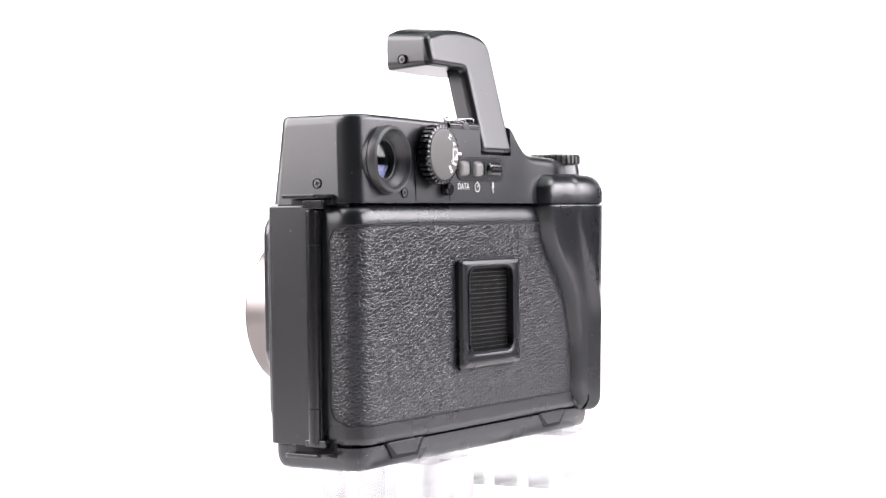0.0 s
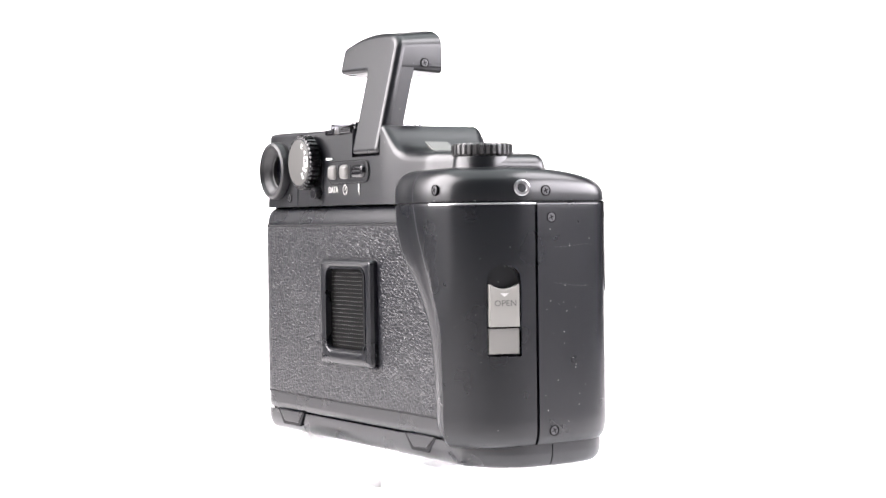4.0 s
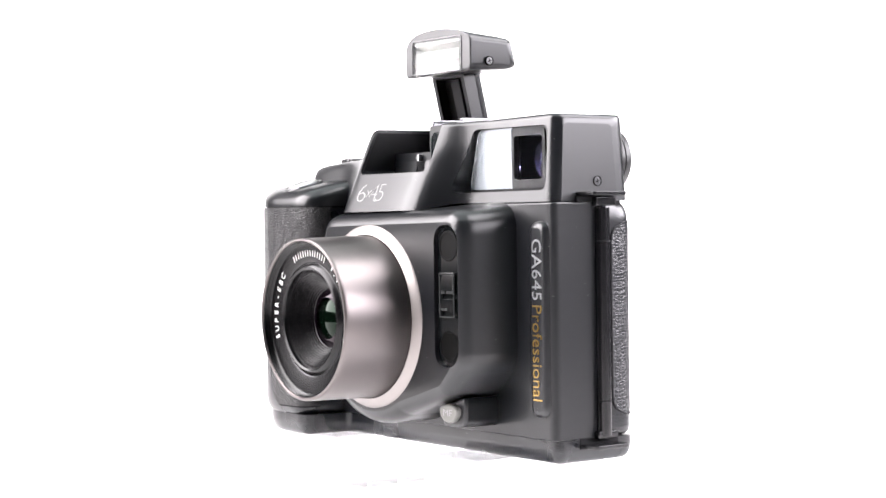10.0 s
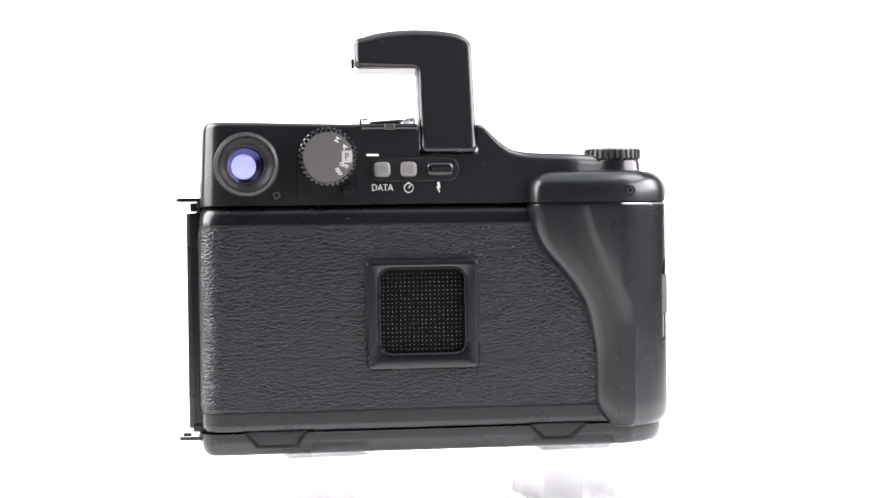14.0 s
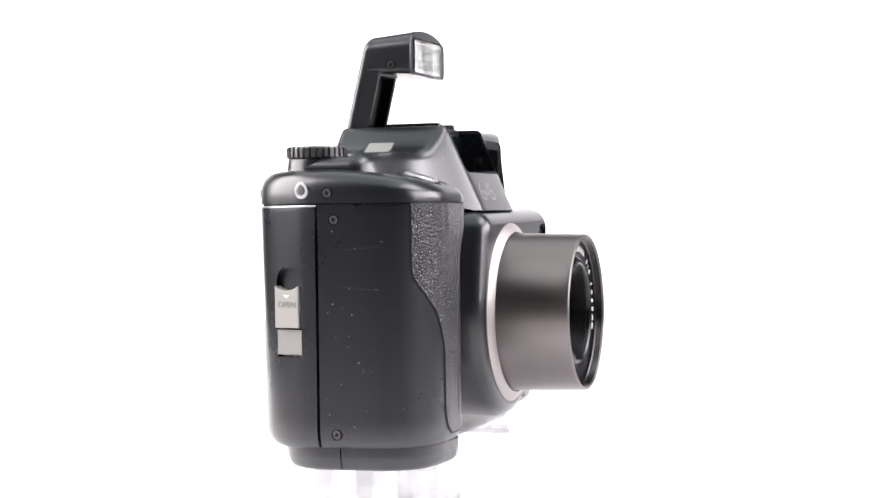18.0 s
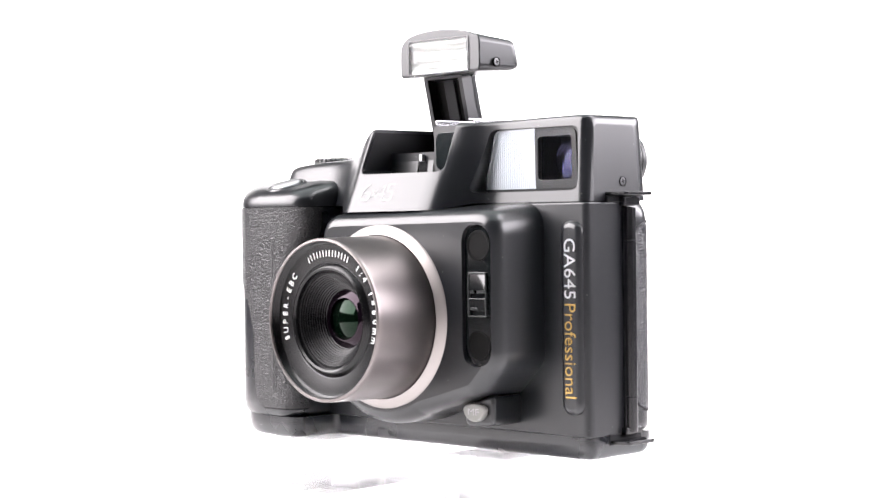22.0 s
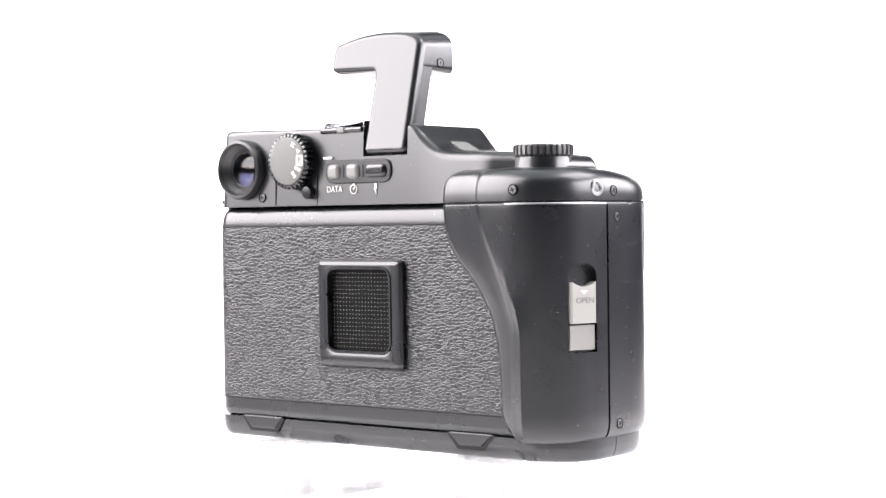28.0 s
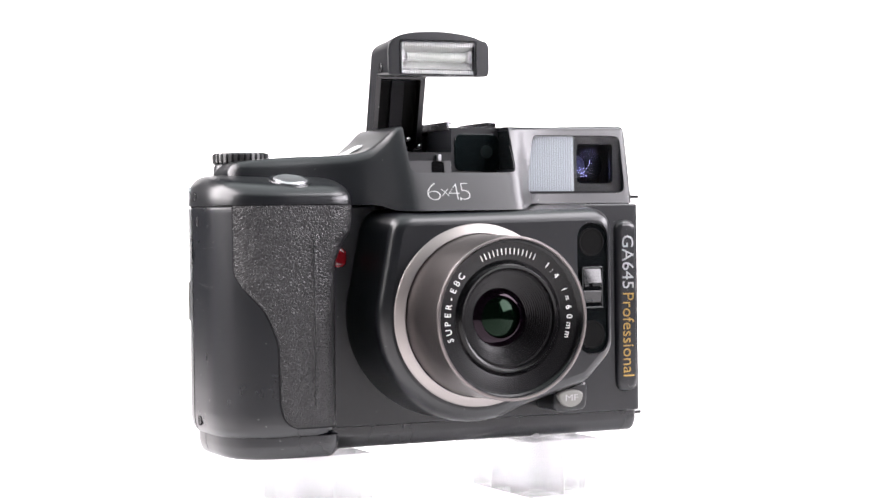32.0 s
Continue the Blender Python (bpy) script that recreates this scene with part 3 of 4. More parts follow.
def knurled(r, h0, h1, teeth, center, axis, depth=0.55):
    rings, n = [], teeth * 6
    for r0, h, kn in ((r - 1.0, h0, 0), (r - 0.4, h0 + 0.2, 1), (r, h0 + 0.6, 1), (r, h1 - 0.7, 1), (r - 0.4, h1 - 0.2, 1), (r - 1.4, h1, 0)):
        ring = []
        for i in range(n):
            k = 1 if i % 6 in (0, 1, 2, 3) else 0
            q = r0 - (depth if kn and not k else 0)
            a = 2 * math.pi * i / n
            u, v = q * math.cos(a), q * math.sin(a)
            ring.append((center[0] + u, h, center[2] + v) if axis == "y" else (center[0] + u, center[1] + v, h))
        rings.append(ring)
    return loft(rings)


dial = part("mode_dial", knurled(10.0, 27.3, 31.6, 32, (DX, 0, DZ), "y", 0.8), m_hinge, photo, "knurled black mode dial")
part("dial_face", lathe([(8.4, 31.5), (8.3, 31.9), (7.9, 32.05), (0.2, 32.05)], (DX, 0, DZ), "y", 64), m_dialface, dial, "warm grey printed dial face")


def dial_text():
    out = []
    for word, ang, rad, size, extra in (("M", 60, 6.6, 2.3, 0), ("A", 31, 6.6, 2.3, 0), ("OFF", -29, 6.0, 1.8, 0), ("ISO", -55, 6.0, 1.8, 0)):
        a = radians(ang)
        out.append(lettering(word, at(BACK, DX - rad * math.cos(a), 32.1, DZ + rad * math.sin(a), ang), size, depth=0.05))
    return join(*out)


part("dial_lettering", dial_text(), m_ink, dial, "pale grey mode letters")
part("dial_box", slab(rrect(DX - 8.0, DX - 4.6, DZ - 1.9, DZ + 2.1, 0.6), "y", 31.9, 32.11), m_thinink, dial)
part("dial_letter", lettering("P", at(BACK, DX - 6.3, 32.14, DZ + 0.1, 1), 3.1, depth=0.05), m_dark, dial)
part("dial_lock", lathe([(2.3, 27), (2.3, 29.2), (2.0, 29.7), (0.2, 29.8)], (30.9, 0, 88.4), "y", 32), m_hinge, photo, "small black dial lock knob")
part("index_mark", box(20.3, 24.4, 27.0, 27.42, 100.0, 100.7), m_ink, photo)
for x0, x1, z0, z1 in ((48.1, 48.4, 84, 108.6), (27.6, 27.9, 84, 108.8)):
    part("panel_seam", box(x0, x1, 26.9, 27.36, z0, 100), m_dark, photo)


# back buttons
def pad(x, w, h, mat, name, label=""):
    bm = slab(rrect(x - w / 2, x + w / 2, 95.4 - h / 2, 95.4 + h / 2, 2.0, 6), "y", 27.0, 28.7, 0, 1.5, 6)
    return part(name, bm, mat, photo, label)


part("button_plate", slab(rrect(-7.2, 23.2, 91.2, 99.4, 4.0, 6), "y", 26.9, 27.34, 0, 0.1), m_dark, photo)
part("button_plate_face", slab(rrect(-6.9, 22.9, 91.5, 99.1, 3.8, 6), "y", 26.9, 27.42, 0, 0.1), m_paint, photo)
pad(19.2, 5.8, 5.2, m_padgrey, "data_button", "dark grey domed square button")
pad(10.2, 5.8, 5.2, m_padgrey, "timer_button", "dark grey domed square button")
flash_button = pad(-0.6, 9.4, 4.8, m_hinge, "flash_button", "black oval button")
part("button_mark", box(-3.6, 2.4, 28.3, 28.75, 95.1, 95.9, 0.2), m_dark, flash_button)
for x in (14.7, 5.6):
    part("button_divider", box(x - 0.2, x + 0.2, 27.0, 27.6, 93.2, 97.8), m_dark, photo)
part("data_lettering", lettering("DATA", at(BACK, 19.2, 27.4, 89.2), 3.2, 7.2, 0.06), m_inkgrey, photo)


def timer_icon():
    ring = lathe([(1.4, 27.3), (1.65, 27.3), (1.65, 27.45), (1.4, 27.45)], (10.2, 0, 89.1), "y", 32, True)
    return join(ring, moved(box(-0.17, 0.17, -0.05, 0.06, -0.1, 1.25), at(pose(0, 0, 0), 10.2, 27.4, 89.1) @ pose(0, 0, 0, 0, -35, 0)), box(9.9, 10.5, 27.3, 27.46, 90.7, 91.1))


part("timer_icon", timer_icon(), m_inkgrey, photo)
part("flash_icon", slab([(0.4, 91.0), (-0.4, 91.0), (-0.75, 89.0), (-0.2, 89.0), (-0.5, 87.1), (0.75, 89.5), (0.15, 89.5)], "y", 27.2, 27.45), m_inkgrey, photo)


# screws
def screw(name, face, x, y, z, parent, r=1.45, mat=None):
    head = cut(lathe([(r, -0.8), (r, -0.25), (r * 0.85, -0.1), (0.1, -0.08)], (0, 0, 0), "z", 24), box(-r * 0.62, r * 0.62, -0.22, 0.22, -0.5, 2), box(-0.22, 0.22, -r * 0.62, r * 0.62, -0.5, 2))
    well = lathe([(r + 0.28, -0.6), (r + 0.28, 0.08), (r + 0.05, 0.1), (r + 0.05, -0.6)], (0, 0, 0), "z", 24, True)
    ob = part(name, moved(head, at(face, x, y, z, 20) @ Matrix.Translation((0, 0, 0.2))), mat or m_screw, parent)
    # a black cross just proud of the head paints the shade in its slots
    slots = join(box(-r * 0.6, r * 0.6, -0.2, 0.2, -0.2, 0.04), box(-0.2, 0.2, -r * 0.6, r * 0.6, -0.2, 0.05))
    part("screw_slot_shade", moved(slots, at(face, x, y, z, 20) @ Matrix.Translation((0, 0, 0.1))), m_void, ob)
    # a flat black ring paints the shade of a sunk well
    part("screw_well_shade", moved(well, at(face, x, y, z) @ Matrix.Translation((0, 0, 0.06))), m_void, ob)
    return ob


screw("screw", RIGHT, 80.1, 11.1, 90.0, cover)
screw("screw", BACK, 55.0, 27.4, 87.0, cover)
screw("screw", BACK, -65.1, 35.0, 87.4, cap)
screw("screw", LEFT, -83.5, 5.3, 86.9, cap)
screw("screw", LEFT, -83.4, 3.2, 78.5, grip)
screw("screw", LEFT, -83.4, 3.0, 11.2, grip)
socket = Matrix.Translation((-82.85, 13.9, 87.8)) @ pose(0, 0, 0, 0, 0, -13) @ LEFT
part("strap_socket", moved(lathe([(2.6, -1), (2.6, 0.35), (2.3, 0.6), (1.7, 0.6), (1.4, 0.2), (1.3, -1)], (0, 0, 0), "z", 40, True), socket), m_socket, cap, "bright chrome strap socket")
part("strap_socket_well", moved(lathe([(1.35, -1), (1.35, -0.2), (0.1, -0.2)], (0, 0, 0), "z", 24), socket), m_dark, cap)

# film door switch on the grip's end
switch = part("door_switch", moved(slab([(15.0, 44.5), (24.6, 44.5)] + [(24.6 - 9.6 * k / 8, 57.8 - 1.5 * math.sin(math.pi * k / 8)) for k in range(9)], "x", -79.0, -81.9, 0, 0.3), Matrix.Translation((-81, 20, 0)) @ pose(0, 0, 0, 0, 0, -17) @ Matrix.Translation((81, -20, 0))), m_switch, grip, "beige grey sliding door switch")
part("switch_track", moved(slab(rrect(14.8, 24.6, 36.0, 43.9, 0.2), "x", -77.4, -80.6), Matrix.Translation((-81, 20, 0)) @ pose(0, 0, 0, 0, 0, -17) @ Matrix.Translation((81, -20, 0))), m_button, grip)
part("switch_lettering", lettering("OPEN", at(LEFT, -81.95, 19.8, 51.8) @ pose(0, 0, 0, 0, -17, 0), 2.6, 7.0, 0.12), m_dialface, switch)
part("switch_arrow", moved(slab([(18.4, 55.0), (21.2, 55.0), (19.8, 53.9)], "x", -81.85, -81.95), Matrix.Translation((-81, 20, 0)) @ pose(0, 0, 0, 0, 0, -17) @ Matrix.Translation((81, -20, 0))), m_inkgrey, switch)


# scuffs on the grip's end
m_scuff = material("rubbed grey scuff", (0.05, 0.05, 0.052), 0.5)
m_speck = material("pale dust fleck", (0.4, 0.39, 0.37), 0.7)
side_x = lambda y: curve(y, [(-16.7, -80.4), (-12.8, -81.9), (-8.5, -82.7), (-4.0, -83.1), (3.0, -83.4), (9.0, -83.5)])
for y0, z0, fall, count in ((1.6, 69.0, 0.22, 9), (1.8, 57.6, -0.30, 8)):
    for k in range(count):
        y = y0 - k * 1.75
        bm = box(-0.03, 0.03, -0.75, random.uniform(0.0, 0.7), -0.05, 0.06)
        part("scuff", moved(bm, Matrix.Translation((side_x(y) - 0.01, y, z0 + fall * k * 0.5 + random.uniform(-0.15, 0.15))) @ pose(0, 0, 0, random.uniform(-12, 12), 0, 2.0 + k * 0.8)), m_scuff, grip)
for k in range(18):
    y = random.uniform(-14.0, 7.0)
    bm = box(-0.04, 0.04, -0.12, random.uniform(0.0, 0.22), -0.1, 0.1, 0.03)
    part("dust_fleck", moved(bm, Matrix.Translation((side_x(y) - 0.02, y, random.uniform(12, 80))) @ pose(0, 0, 0, random.uniform(-80, 80), 0, 0)), m_speck, grip)


# hinge on the other end
hinge = part("hinge_rod", lathe([(2.0, 8.0), (2.1, 8.5), (2.1, 81.0), (2.0, 81.5)], (82.8, 11.0, 0), "z", 24), m_hinge, photo, "black lacquered hinge rod")
for z in (19.2, 70.6):
    part("hinge_joint", lathe([(2.16, z - 0.2), (2.16, z + 0.2)], (82.8, 11.0, 0), "z", 24), m_dark, hinge)
part("hinge_leaf", box(80.2, 82.4, 8.9, 13.2, 8.5, 81.6, 0.3), m_hinge, hinge)


def strap_lug(z):
    plate = slab(fillet([(79.0, 1.6, 0.5), (88.3, 3.0, 1.5), (88.3, 16.6, 1.5), (79.0, 18.0, 0.5)], 4), "z", z - 0.6, z + 0.6, 0.2, 0.2)
    return cut(plate, slab(rrect(84.2, 86.8, 5.0, 14.6, 0.9), "z", z - 3, z + 3))


part("strap_lug", strap_lug(85.9), m_hinge, photo, "black steel strap lug")
part("strap_lug", strap_lug(4.9), m_hinge, photo, "black steel strap lug")
part("lug_shoe", box(80.0, 83.6, 7.6, 15.6, 81.9, 84.9, 0.4), m_hinge, photo)
part("lug_shoe", box(80.0, 83.6, 7.6, 15.6, 7.0, 9.4, 0.4), m_hinge, photo)
part("lug_mount", box(77, 81.4, 1.6, 18, 83.2, 85.2, 0.3), m_dark, photo)
part("lug_mount", box(76, 81.2, 1.8, 18, 3.8, 8.0, 0.3), m_dark, photo)


# lens shroud
def shroud():
    front = fillet([(-24.5, 80.6, 9), (60.2, 82.0, 9), (60.2, 31.0, 10), (49.5, 20.0, 8)] + [(LX + 37.0 * math.cos(radians(a)), LZ + 37.0 * math.sin(radians(a)), 0) for a in range(-62, -196, -2)], 8)
    base = [(6.0 + (x - 6.0) * (1.11 if x < 6 else 1.045), 45 + (z - 45) * (1.045 if z > 45 else 1.0)) for x, z in front]
    rings = [[(x, -8.2, z) for x, z in base]]
    for t in (0.35, 0.7):
        rings.append([(a + (c - a) * t, -8.2 + (-22.8 + 8.2) * t, b + (d - b) * t) for (a, b), (c, d) in zip(base, front)])
    for d, y in ((0.0, -22.8), (0.2, -24.4), (0.7, -25.8), (1.5, -27.2), (2.5, -28.1), (3.6, -28.7), (4.5, -29.0)):
        rings.append([(x, y, z) for x, z in shrink(front, d)])
    slot = slab(rrect(44.7, 57.1, 30.2, 76.4, 6.1, 8), "y", -40, -27.0)
    return cut(loft(rings), slot)


mount = part("lens_shroud", shroud(), m_paint, photo)
part("focus_window", slab(rrect(44.8, 57.0, 30.3, 76.3, 6.0, 8), "y", -26.4, -27.5, 0, 0.2), m_gloss, mount, "black glossy autofocus window")
for z in (37.0, 69.6):
    part("focus_port", lathe([(5.0, -27.4), (5.0, -27.7), (4.5, -27.75), (4.3, -27.55)], (50.9, 0, z), "y", 48), m_void, mount, "round black sensor port")
m_glint = material("prism edges and painted glints", (0.07, 0.073, 0.073), 0.14, 0.6)
for z, h, tip in ((57.6, 5.4, 7), (50.4, 4.2, -8)):
    bm = box(-3.7, 3.7, -0.5, 0.5, -h / 2, h / 2, 0.25)
    part("prism_facet", moved(bm, Matrix.Translation((50.9, -27.9, z)) @ pose(0, 0, 0, -tip, 0, 0)), m_gloss, mount)
# grey bars draw the prism's edges and paint the glints inside it
for x, z, w, h in ((50.9, 60.7, 7.8, 0.5), (50.9, 46.6, 7.8, 0.5), (48.6, 55.0, 1.6, 2.0), (52.6, 54.6, 3.6, 1.0), (49.4, 49.0, 3.0, 0.8), (47.0, 53.6, 0.5, 13.4), (54.7, 53.6, 0.4, 13.4)):
    part("prism_edge_and_glint", box(x - w / 2, x + w / 2, -28.6, -28.0, z - h / 2, z + h / 2, 0.1), m_glint, mount)
part("focus_button_plinth", slab(fillet([(39.0, 16.6, 1.5), (52.0, 21.0, 2.5), (51.5, 10.0, 3), (38.0, 9.4, 3)], 4), "y", -8, -22.0, 0, 1.2), m_paint, mount)
part("focus_button", slab([(44.3 + 4.9 * math.cos(a), 15.6 + (4.3 if math.sin(a) < 0 else 1.9) * math.sin(a)) for a in [2 * math.pi * i / 40 for i in range(40)]], "y", -20, -24.0, 0, 0.8, 4), m_button, mount, "round warm grey focus button")
part("focus_lettering", lettering("MF", at(FRONT, 44.4, -24.05, 14.6), 3.2, 5.0, 0.05), m_thinink, mount)
part("timer_lamp", slab(rrect(-39.9, -34.3, 62.2, 69.0, 2.7, 8), "y", -8, -10.8, 0, 1.6, 6), m_red, shell, "small red timer lamp")

# badge
badge = part("name_badge", slab(rrect(70.6, 79.4, 14.2, 77.3, 4.3, 8), "y", -8.0, -10.5, 0, 2.2, 5), m_paint, shell, "raised glossy name strip")
part("badge_model", lettering("GA645", at(FRONT, 75.0, -10.55, 61.8, -90), 6.7, 19.4, 0.2, 1.0, 0.04), m_silver, badge, "embossed silver model lettering")
part("badge_lettering", lettering("Professional", at(FRONT, 75.0, -10.55, 35.2, -90), 6.6, 30.5, 0.2, 1.0, 0.05), m_gold, badge, "embossed gold lettering")

# format lettering on the sloping front
slope = Matrix.Translation((-1.5, -22.78, 87.5)) @ pose(0, 0, 0, 90 - 24.4, 0, 0)
digits = [(-5.7, 0.0, "6", 10.4, 5.0), (-1.4, 0.5, "x", 6.6, 2.9), (2.0, 0.0, "4", 10.0, 4.2), (6.2, 0.0, "5", 10.0, 3.6), (4.1, 0.0, ".", 10.0, 0.7)]
part("format_lettering", join(*[lettering(ch, slope @ Matrix.Translation((x, y, 0)), size, w, 0.03, 1.0, {"x": 0.16, ".": 0.0}.get(ch, 0.3)) for x, y, ch, size, w in digits]), m_thinink, cover, "thin pale format lettering")

# lens
ring = part("lens_ring", lathe([(31.9, -24.5), (31.9, -27.6), (31.5, -28.9), (31.0, -29.5), (28.5, -31.0), (28.1, -31.0), (28.05, -30), (28.05, -24.5)], (LX, 0, LZ), "y", 128, True), m_ringm, photo, "pale bead-blasted titanium ring")
barrel = part("lens_barrel", lathe([(27.8, -28.5), (27.7, -33.0), (27.4, -50), (27.3, -54.6), (27.25, -55.7), (26.95, -56.2), (26.5, -56.25), (26.2, -55.9), (26.1, -55.2), (26.1, -28.5)], (LX, 0, LZ), "y", 128, True), m_titan, photo, "champagne titanium lens barrel")
part("barrel_lip", lathe([(27.2, -56.05), (26.9, -56.35), (26.45, -56.4), (26.2, -56.1), (26.6, -55.9)], (LX, 0, LZ), "y", 128, True), m_titan, barrel, "bevelled titanium rim")
thread = [(26.05, -50)] + [(26.05 - 0.25 * (k % 2), -55.7 + 0.3 * k) for k in range(8)] + [(25.2, -53.2), (25.0, -50)]
part("filter_thread", lathe(thread, (LX, 0, LZ), "y", 96, True), m_lensblack, barrel, "fine black filter thread")
part("name_ring", lathe([(25.1, -50), (25.1, -53.3), (24.6, -53.2), (19.6, -52.5), (19.2, -52.2), (18.8, -52.5), (18.2, -53.3), (17.4, -53.7), (16.7, -53.3), (16.3, -52.3), (16.0, -50)], (LX, 0, LZ), "y", 96, True), m_lensblack, barrel, "black lettered ring round the glass")


def cone():
    """Black wall of fine concentric ribs that narrows to the front glass."""
    prof, n = [(16.4, -49.5), (16.3, -52.2)], 11
    for k in range(n):
        r0, y0 = 15.8 - k * 0.53, -52.2 + k * 0.62
        prof += [(r0, y0), (r0 - 0.36, y0 + 0.03), (r0 - 0.43, y0 + 0.58)]
    prof += [(9.7, -45.2), (9.7, -40.0), (14, -39.5)]
    return lathe(prof, (LX, 0, LZ), "y", 72, True)


part("lens_cone", cone(), m_lensblack, barrel, "ribbed black cone")
part("front_glass", lathe([(9.75, -42.0), (9.7, -45.4), (8.2, -46.1), (7.4, -46.4), (7.0, -46.4), (6.9, -42.0)], (LX, 0, LZ), "y", 64, True), m_frontglass, barrel, "magenta-coated front glass")
part("rear_glass", lathe([(7.1, -42), (7.0, -45.2), (5.4, -45.9), (2.8, -46.5), (0.2, -46.6)], (LX, 0, LZ), "y", 64), m_lensglass, barrel, "dark green coated inner glass")


def ring_words(words, a0, a1, size):
    out = []
    for i, ch in enumerate(words):
        a = a0 + (a1 - a0) * i / max(1, len(words) - 1)
        if ch == " ":
            continue
        m = at(FRONT, LX + 22.2 * math.cos(radians(a)), -53.0, LZ + 22.2 * math.sin(radians(a)), a - 90)
        if ch == "#":
            out += [moved(box(-0.85 + k, -0.62 + k, -1.05, 1.05, -0.1, 0.1), m) for k in (0, 1.5)]
        else:
            out.append(lettering(ch, m, size, depth=0.1, thin=0.03))
    return join(*out)


part("ring_lettering", ring_words("SUPER-EBC", 197.3, 140.5, 3.1), m_ink, barrel, "white engraved lettering")
part("ring_bars", ring_words("#######", 114.5, 66.8, 3.1), m_ink, barrel, "white engraved bars")
part("ring_numbers", ring_words("1:4", 50.5, 38.0, 3.1), m_ink, barrel, "white engraved numbers")
part("ring_numbers", ring_words("f=60mm", 24.0, -16.2, 3.1), m_ink, barrel, "white engraved numbers")


# flash
def lean(bm):
    """Tips the flash forward over its hinge."""
    for v in bm.verts:
        v.co.y += 25.4 - (v.co.z - 110.8) * 0.235
    return bm


ARCH = [(27.0 - 3.0 * (1 - math.cos(a)), 139.2 + 2.7 * math.sin(a), 0) for a in [math.pi / 2 * k / 6 for k in range(6)]]
ARCH += [(x, curve(x, [(-13.4, 139.8), (-12.4, 141.2), (-11, 142.3), (-9, 143.2), (-6, 143.9), (-2, 144.4), (6, 144.7), (14, 144.1), (20, 143.0), (24, 141.8)]), 0) for x in (24, 22, 20, 17, 14, 10, 6, 2, -2, -6, -9, -11, -12.4, -13.4)] + [(-13.7, 138.0, 0)]


def flash_arm():
    plate = slab(fillet([(-13.7, 101.0, 2.6), (5.7, 101.0, 2.6), (5.7, 130.2, 1.5), (27.0, 130.8, 2.6)] + ARCH, 4), "y", -3.4, 0.0, 0.2, 2.0, 6)
    arm = cut(slab(fillet([(-13.6, 103.2, 0), (5.6, 103.2, 0), (5.6, 134, 0), (-13.6, 134, 0)]), "y", -8.4, -3.3), box(-11.8, 3.8, -12, -4.4, 90, 129))
    for v in plate.verts:
        v.co.z -= max(0.0, v.co.z - 131) * 0.06
    return lean(join(plate, arm))


flash = part("flash_arm", flash_arm(), m_paint, photo, "folding black flash arm", weighted=False)


def flash_head():
    top = fillet([(-13.7, 130.2, 1.4), (27.0, 130.4, 1.8)] + ARCH, 4)
    solid = slab(top, "y", 1.0, 20.0, 0.5, 0, 3)
    for v in solid.verts:
        v.co.z += max(0.0, v.co.z - 131) * (0.05 - 0.11 * min(1.0, (v.co.y - 1) / 19))
        front = max(0.0, 1 - (v.co.y - 1) / 19)
        v.co.x -= max(0.0, v.co.x - 20) * 0.2 * front
        v.co.z -= max(0.0, 131.6 - v.co.z) * 0.8 * front
        if v.co.y > 15:
            v.co.y = 22.2 - (v.co.z - 110.8) * 0.235
    return cut(solid, slab(rrect(-8.4, 19.6, 130.2, 141.4, 0.8), "y", -6, 7))


head = part("flash_head", flash_head(), m_paint, flash, "arched black flash head")
trough = [(2.4 + 4.4 * (1 - ((k - 6) / 6) ** 2), 136.4 + (k - 6) / 6 * 4.3) for k in range(13)]
part("flash_reflector", slab(trough + [(y + 0.5, z) for y, z in trough[::-1]], "x", -8.0, 19.2), m_reflector, head, "bright concave reflector")
part("flash_tube", lathe([(1.7, -11.4), (1.7, 11.4)], (5.6, 4.2, 136.4), "x", 24), m_tube, head, "pale flash tube")
for x in (-7.2, 18.4):
    part("tube_holder", box(x - 0.7, x + 0.7, 2.4, 6.0, 134.2, 138.6, 0.3), m_steel, head)


def flash_pane():
    """A clear pane with softened edges."""
    return box(-8.6, 19.8, 0.4, 1.4, 130.0, 141.5, 0.3)


lens_pane = part("flash_window", flash_pane(), m_flashpane, head, "clear ribbed flash window", sharp=60, weighted=False)
lens_pane.visible_shadow = False
part("flash_lip", box(-9.0, 20.2, 0.2, 2.6, 128.9, 129.8, 0.3), m_flashpane, head, "clear lip under the flash window")
m_rib = material("moulded rib edges", (0.5, 0.51, 0.5), 0.25)
part("flash_ribs", join(*[box(-8.0 + i * 0.92, -7.88 + i * 0.92, 1.6, 1.8, 130.3, 141.2) for i in range(30)]), m_rib, head, "fine upright ribs")
for z in (130.9, 140.7):
    part("flash_teeth", join(*[box(-7.9 + i * 0.92, -7.45 + i * 0.92, 1.6, 2.4, z - 0.6, z + 0.6) for i in range(30)]), m_rib, head)
part("window_bezel", cut(slab(rrect(-9.4, 20.6, 129.7, 142.2, 1.2), "y", 0.7, 1.6), slab(rrect(-9.0, 20.2, 130.0, 141.8, 1.0), "y", 0, 3)), m_hinge, head)
screw("screw", RIGHT, 27.0, 8.2, 132.8, head, 1.4, m_headscrew)
screw("screw", LEFT, -13.8, 8.2, 132.5, head, 1.4, m_headscrew)
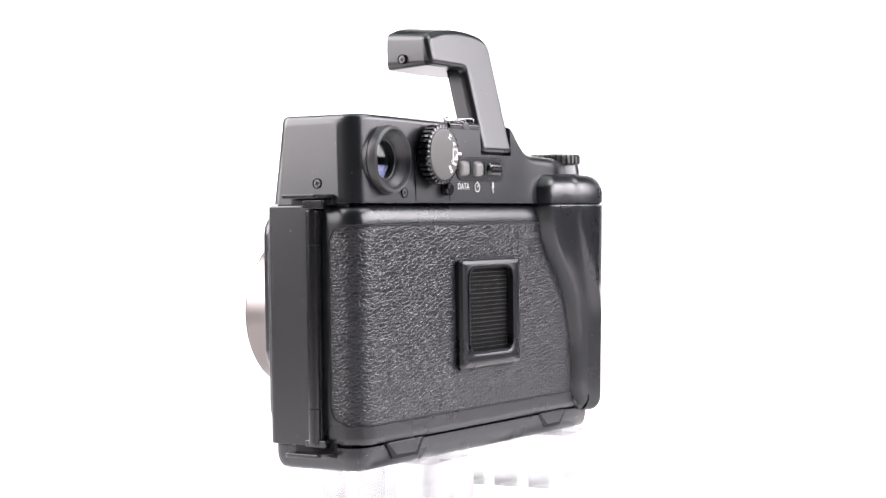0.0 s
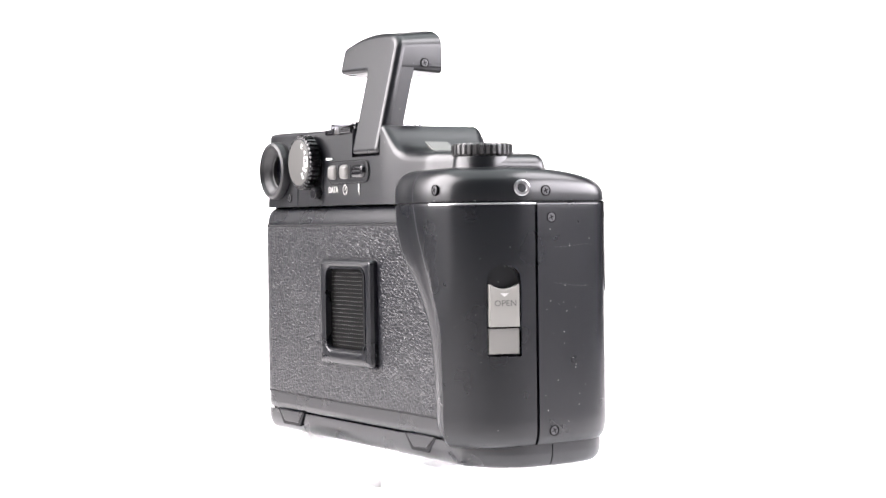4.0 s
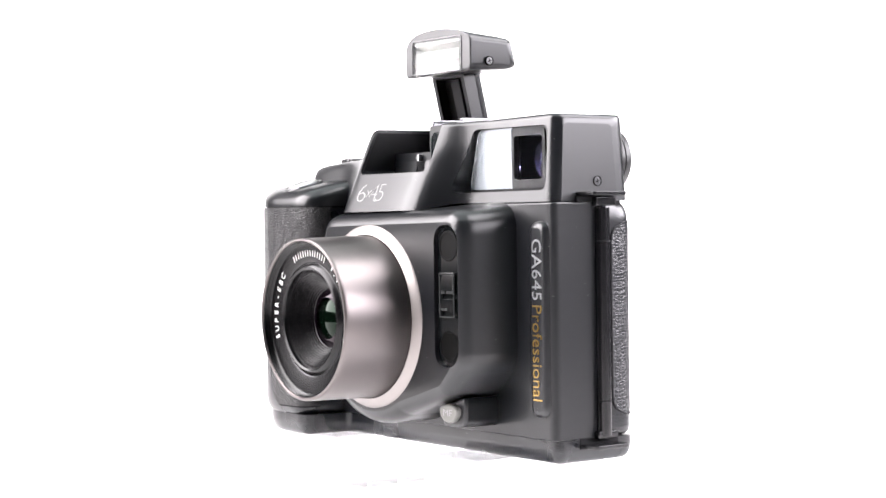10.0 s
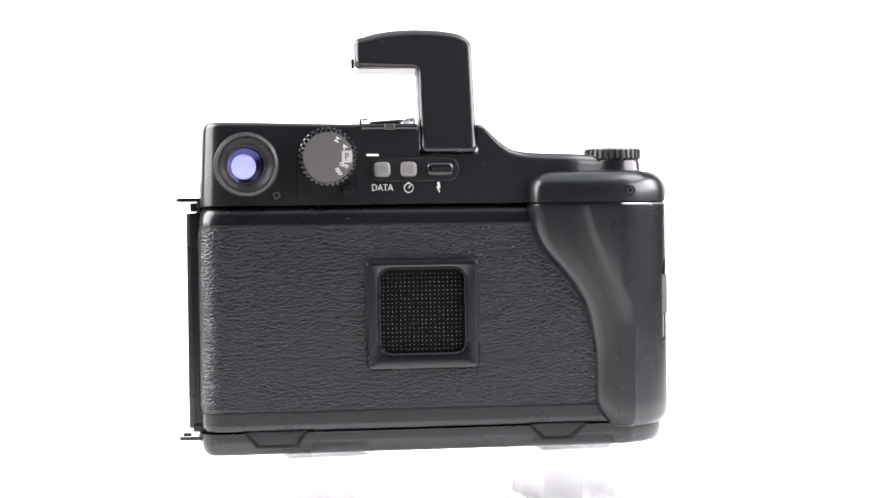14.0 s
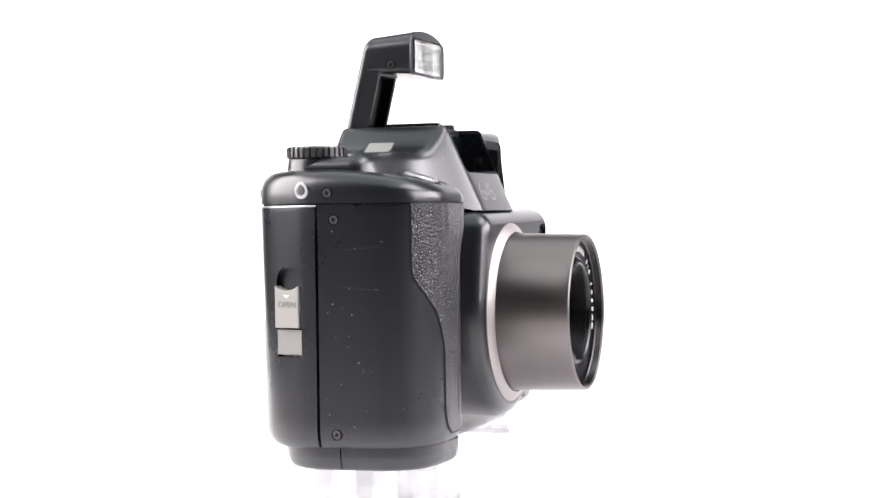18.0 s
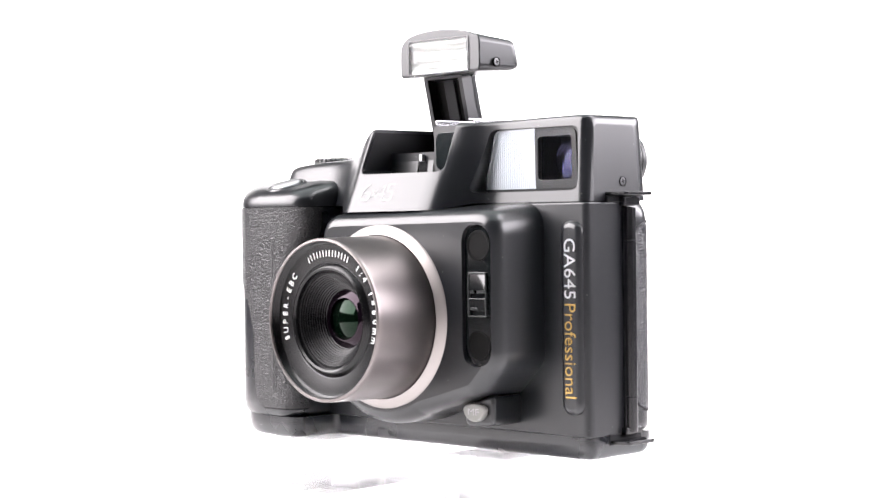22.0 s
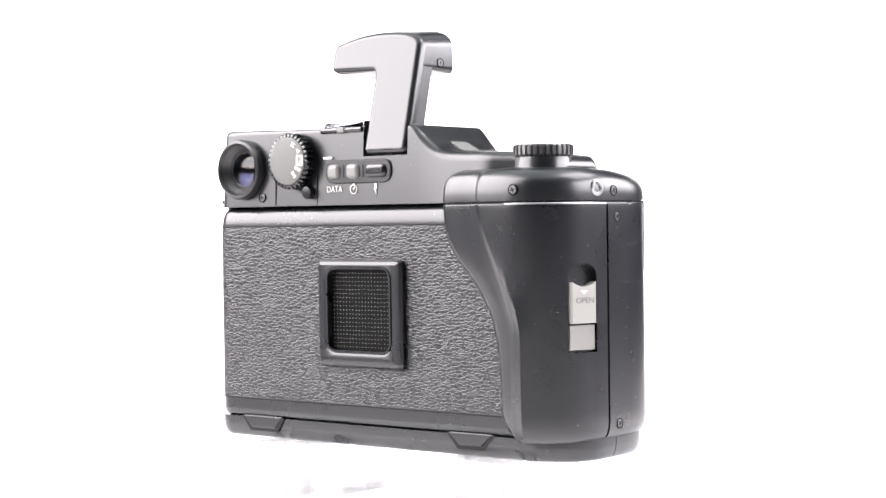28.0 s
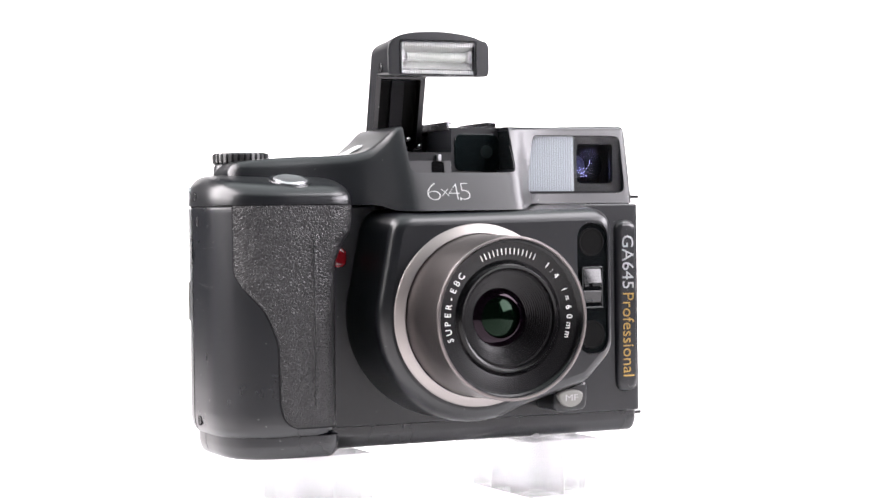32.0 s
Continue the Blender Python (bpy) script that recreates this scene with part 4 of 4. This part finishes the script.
part("arm_hollow", lean(join(box(-11.75, 3.75, -4.6, -4.45, 103.4, 128.9), box(-11.75, -11.6, -8.3, -4.6, 103.4, 128.9), box(3.6, 3.75, -8.3, -4.6, 103.4, 128.9))), m_void, flash)
part("arm_channel", lean(box(-6.5, -1.5, -5.6, -4.6, 112, 128.8, 0.2)), m_dark, flash)
part("flash_strut", moved(box(-0.45, 0.45, -0.5, 0.5, -1, 7, 0.15), Matrix.Translation((-4.5, 14.5, 103)) @ pose(0, 0, 0, 14, 0, 0)), m_hinge, flash)
for x, y, z, r in ((-4.2, 15.0, 107.4, 0.9), (-0.6, 15.0, 107.4, 0.9), (3.2, 14.4, 104.8, 1.1)):
    part("hinge_pin", lathe([(r, 2.0), (r, 0.2), (r * 0.8, -0.5), (r * 0.45, -0.8), (0.1, -0.9)], (x, y, z), "y", 24), m_chrome, flash, "polished hinge pin")
part("hinge_bracket", join(box(-9.8, -6.4, 13.6, 16.6, 101.6, 108.8, 0.3), box(0.6, 4.6, 13.6, 16.4, 101.6, 103.9, 0.3)), m_hinge, flash, "black hinge bracket")
part("strut_pin", lathe([(0.6, -2.6), (0.6, 2.6)], (-4.5, 13.6, 104.2), "x", 16), m_hinge, flash)

# flash bay and focusing panel behind the lip
bay_tilt = Matrix.Translation((0, -4.7, 94.6)) @ pose(0, 0, 0, -9, 0, 0) @ Matrix.Translation((0, 4.7, -94.6))
part("flash_bay", moved(cut(box(-13.7, 7.8, -4.7, -3.4, 94.6, 101.8, 0.2), box(0.0, 5.0, -9, -4.0, 90, 98.8)), bay_tilt), m_paint, cover)
part("bay_slot", box(-0.4, 5.4, -4.0, -3.8, 94.5, 99.2), m_dark, cover)
part("bay_post", box(2.0, 3.4, -5.6, -4.0, 98.9, 101.2, 0.2), m_steel, cover)
part("cheek_lining", slab([(-4.2, 94.8), (-18.0, 94.8), (-11.4, 109.4), (-4.2, 109.4)], "x", 26.2, 26.75), m_gloss, cover)
part("cheek_lining", slab([(18.0, 102.5), (-4.2, 94.8), (-18.0, 94.8), (-11.4, 109.4), (18.0, 109.4)], "x", -14.15, -13.7), m_dark, cover)
part("panel_window", slab(rrect(9.2, 26.2, 95.4, 108.6, 3.0, 6), "y", -3.6, -4.5, 0, 0.2), m_teal, cover, "black glossy metering window")
part("panel_lens", lathe([(2.4, -4.3), (2.4, -4.65), (0.1, -4.7)], (21.4, 0, 102.2), "y", 32), m_panellens, cover)

# accessory shoe
shoe = part("accessory_shoe", box(7.2, 26.2, -3, 25.6, 110.0, 110.9, 0.2), m_shoe, photo, "bright metal accessory shoe")
for x0, x1 in ((7.2, 10.4), (23.2, 26.4)):
    part("shoe_rail", join(box(x0 if x0 < 10 else x1 - 0.8, x0 + 0.8 if x0 < 10 else x1, -2.5, 24.6, 110.5, 112.9, 0.25), box(x0, x1, -2.5, 24.6, 112.3, 113.0, 0.3)), m_shoe, shoe)
part("shoe_spring", moved(box(-5.8, 5.8, -7, 7, -0.3, 0.3, 0.2), Matrix.Translation((16.8, 16.5, 111.4)) @ pose(0, 0, 0, 5, 4, 0)), m_shoe, shoe)
part("shoe_bar", lathe([(1.0, 7.0), (1.1, 7.2), (1.1, 26.0), (1.0, 26.2)], (0, 25.9, 109.9), "x", 24), m_hinge, photo, "dark bar behind the shoe")
part("shoe_clip", box(14.6, 18.2, 26.4, 27.2, 108.9, 110.9, 0.3), m_knurl, photo, "small dark shoe clip")

# command dial and display
plinth = part("dial_plinth", lathe([(11.5, 92.4), (10.2, 93.6), (9.6, 95.0), (9.4, 97.4), (9.0, 98.2)], (-63.6, 16.3, 0), "z", 64), m_paint, photo)
part("command_dial", knurled(9.9, 98.2, 102.3, 30, (-63.6, 16.3, 0), "z", 0.8), m_knurl, photo, "knurled black command dial")
part("display_window", moved(box(-5.6, 5.6, -4.5, 4.5, -0.3, 0.45, 0.15), Matrix.Translation((-24.6, 8.8, 103.0)) @ pose(0, 0, 0, 0, -28, 0)), m_lcd, photo, "grey display window")


def motions():
    """One turn of the table takes 12.338 s; all that stands on it turns with it."""
    for thing, lift in ((photo, 0.02), (table, 0.0), (risers[0], 0.0), (risers[1], 0.0)):
        walk(thing, [(0.5 * k, pose(0, 0, lift, 0, 0, -360 / 12.338 * (0.5 * k - 8.2) - 2.41)) for k in range(65)])


motions()
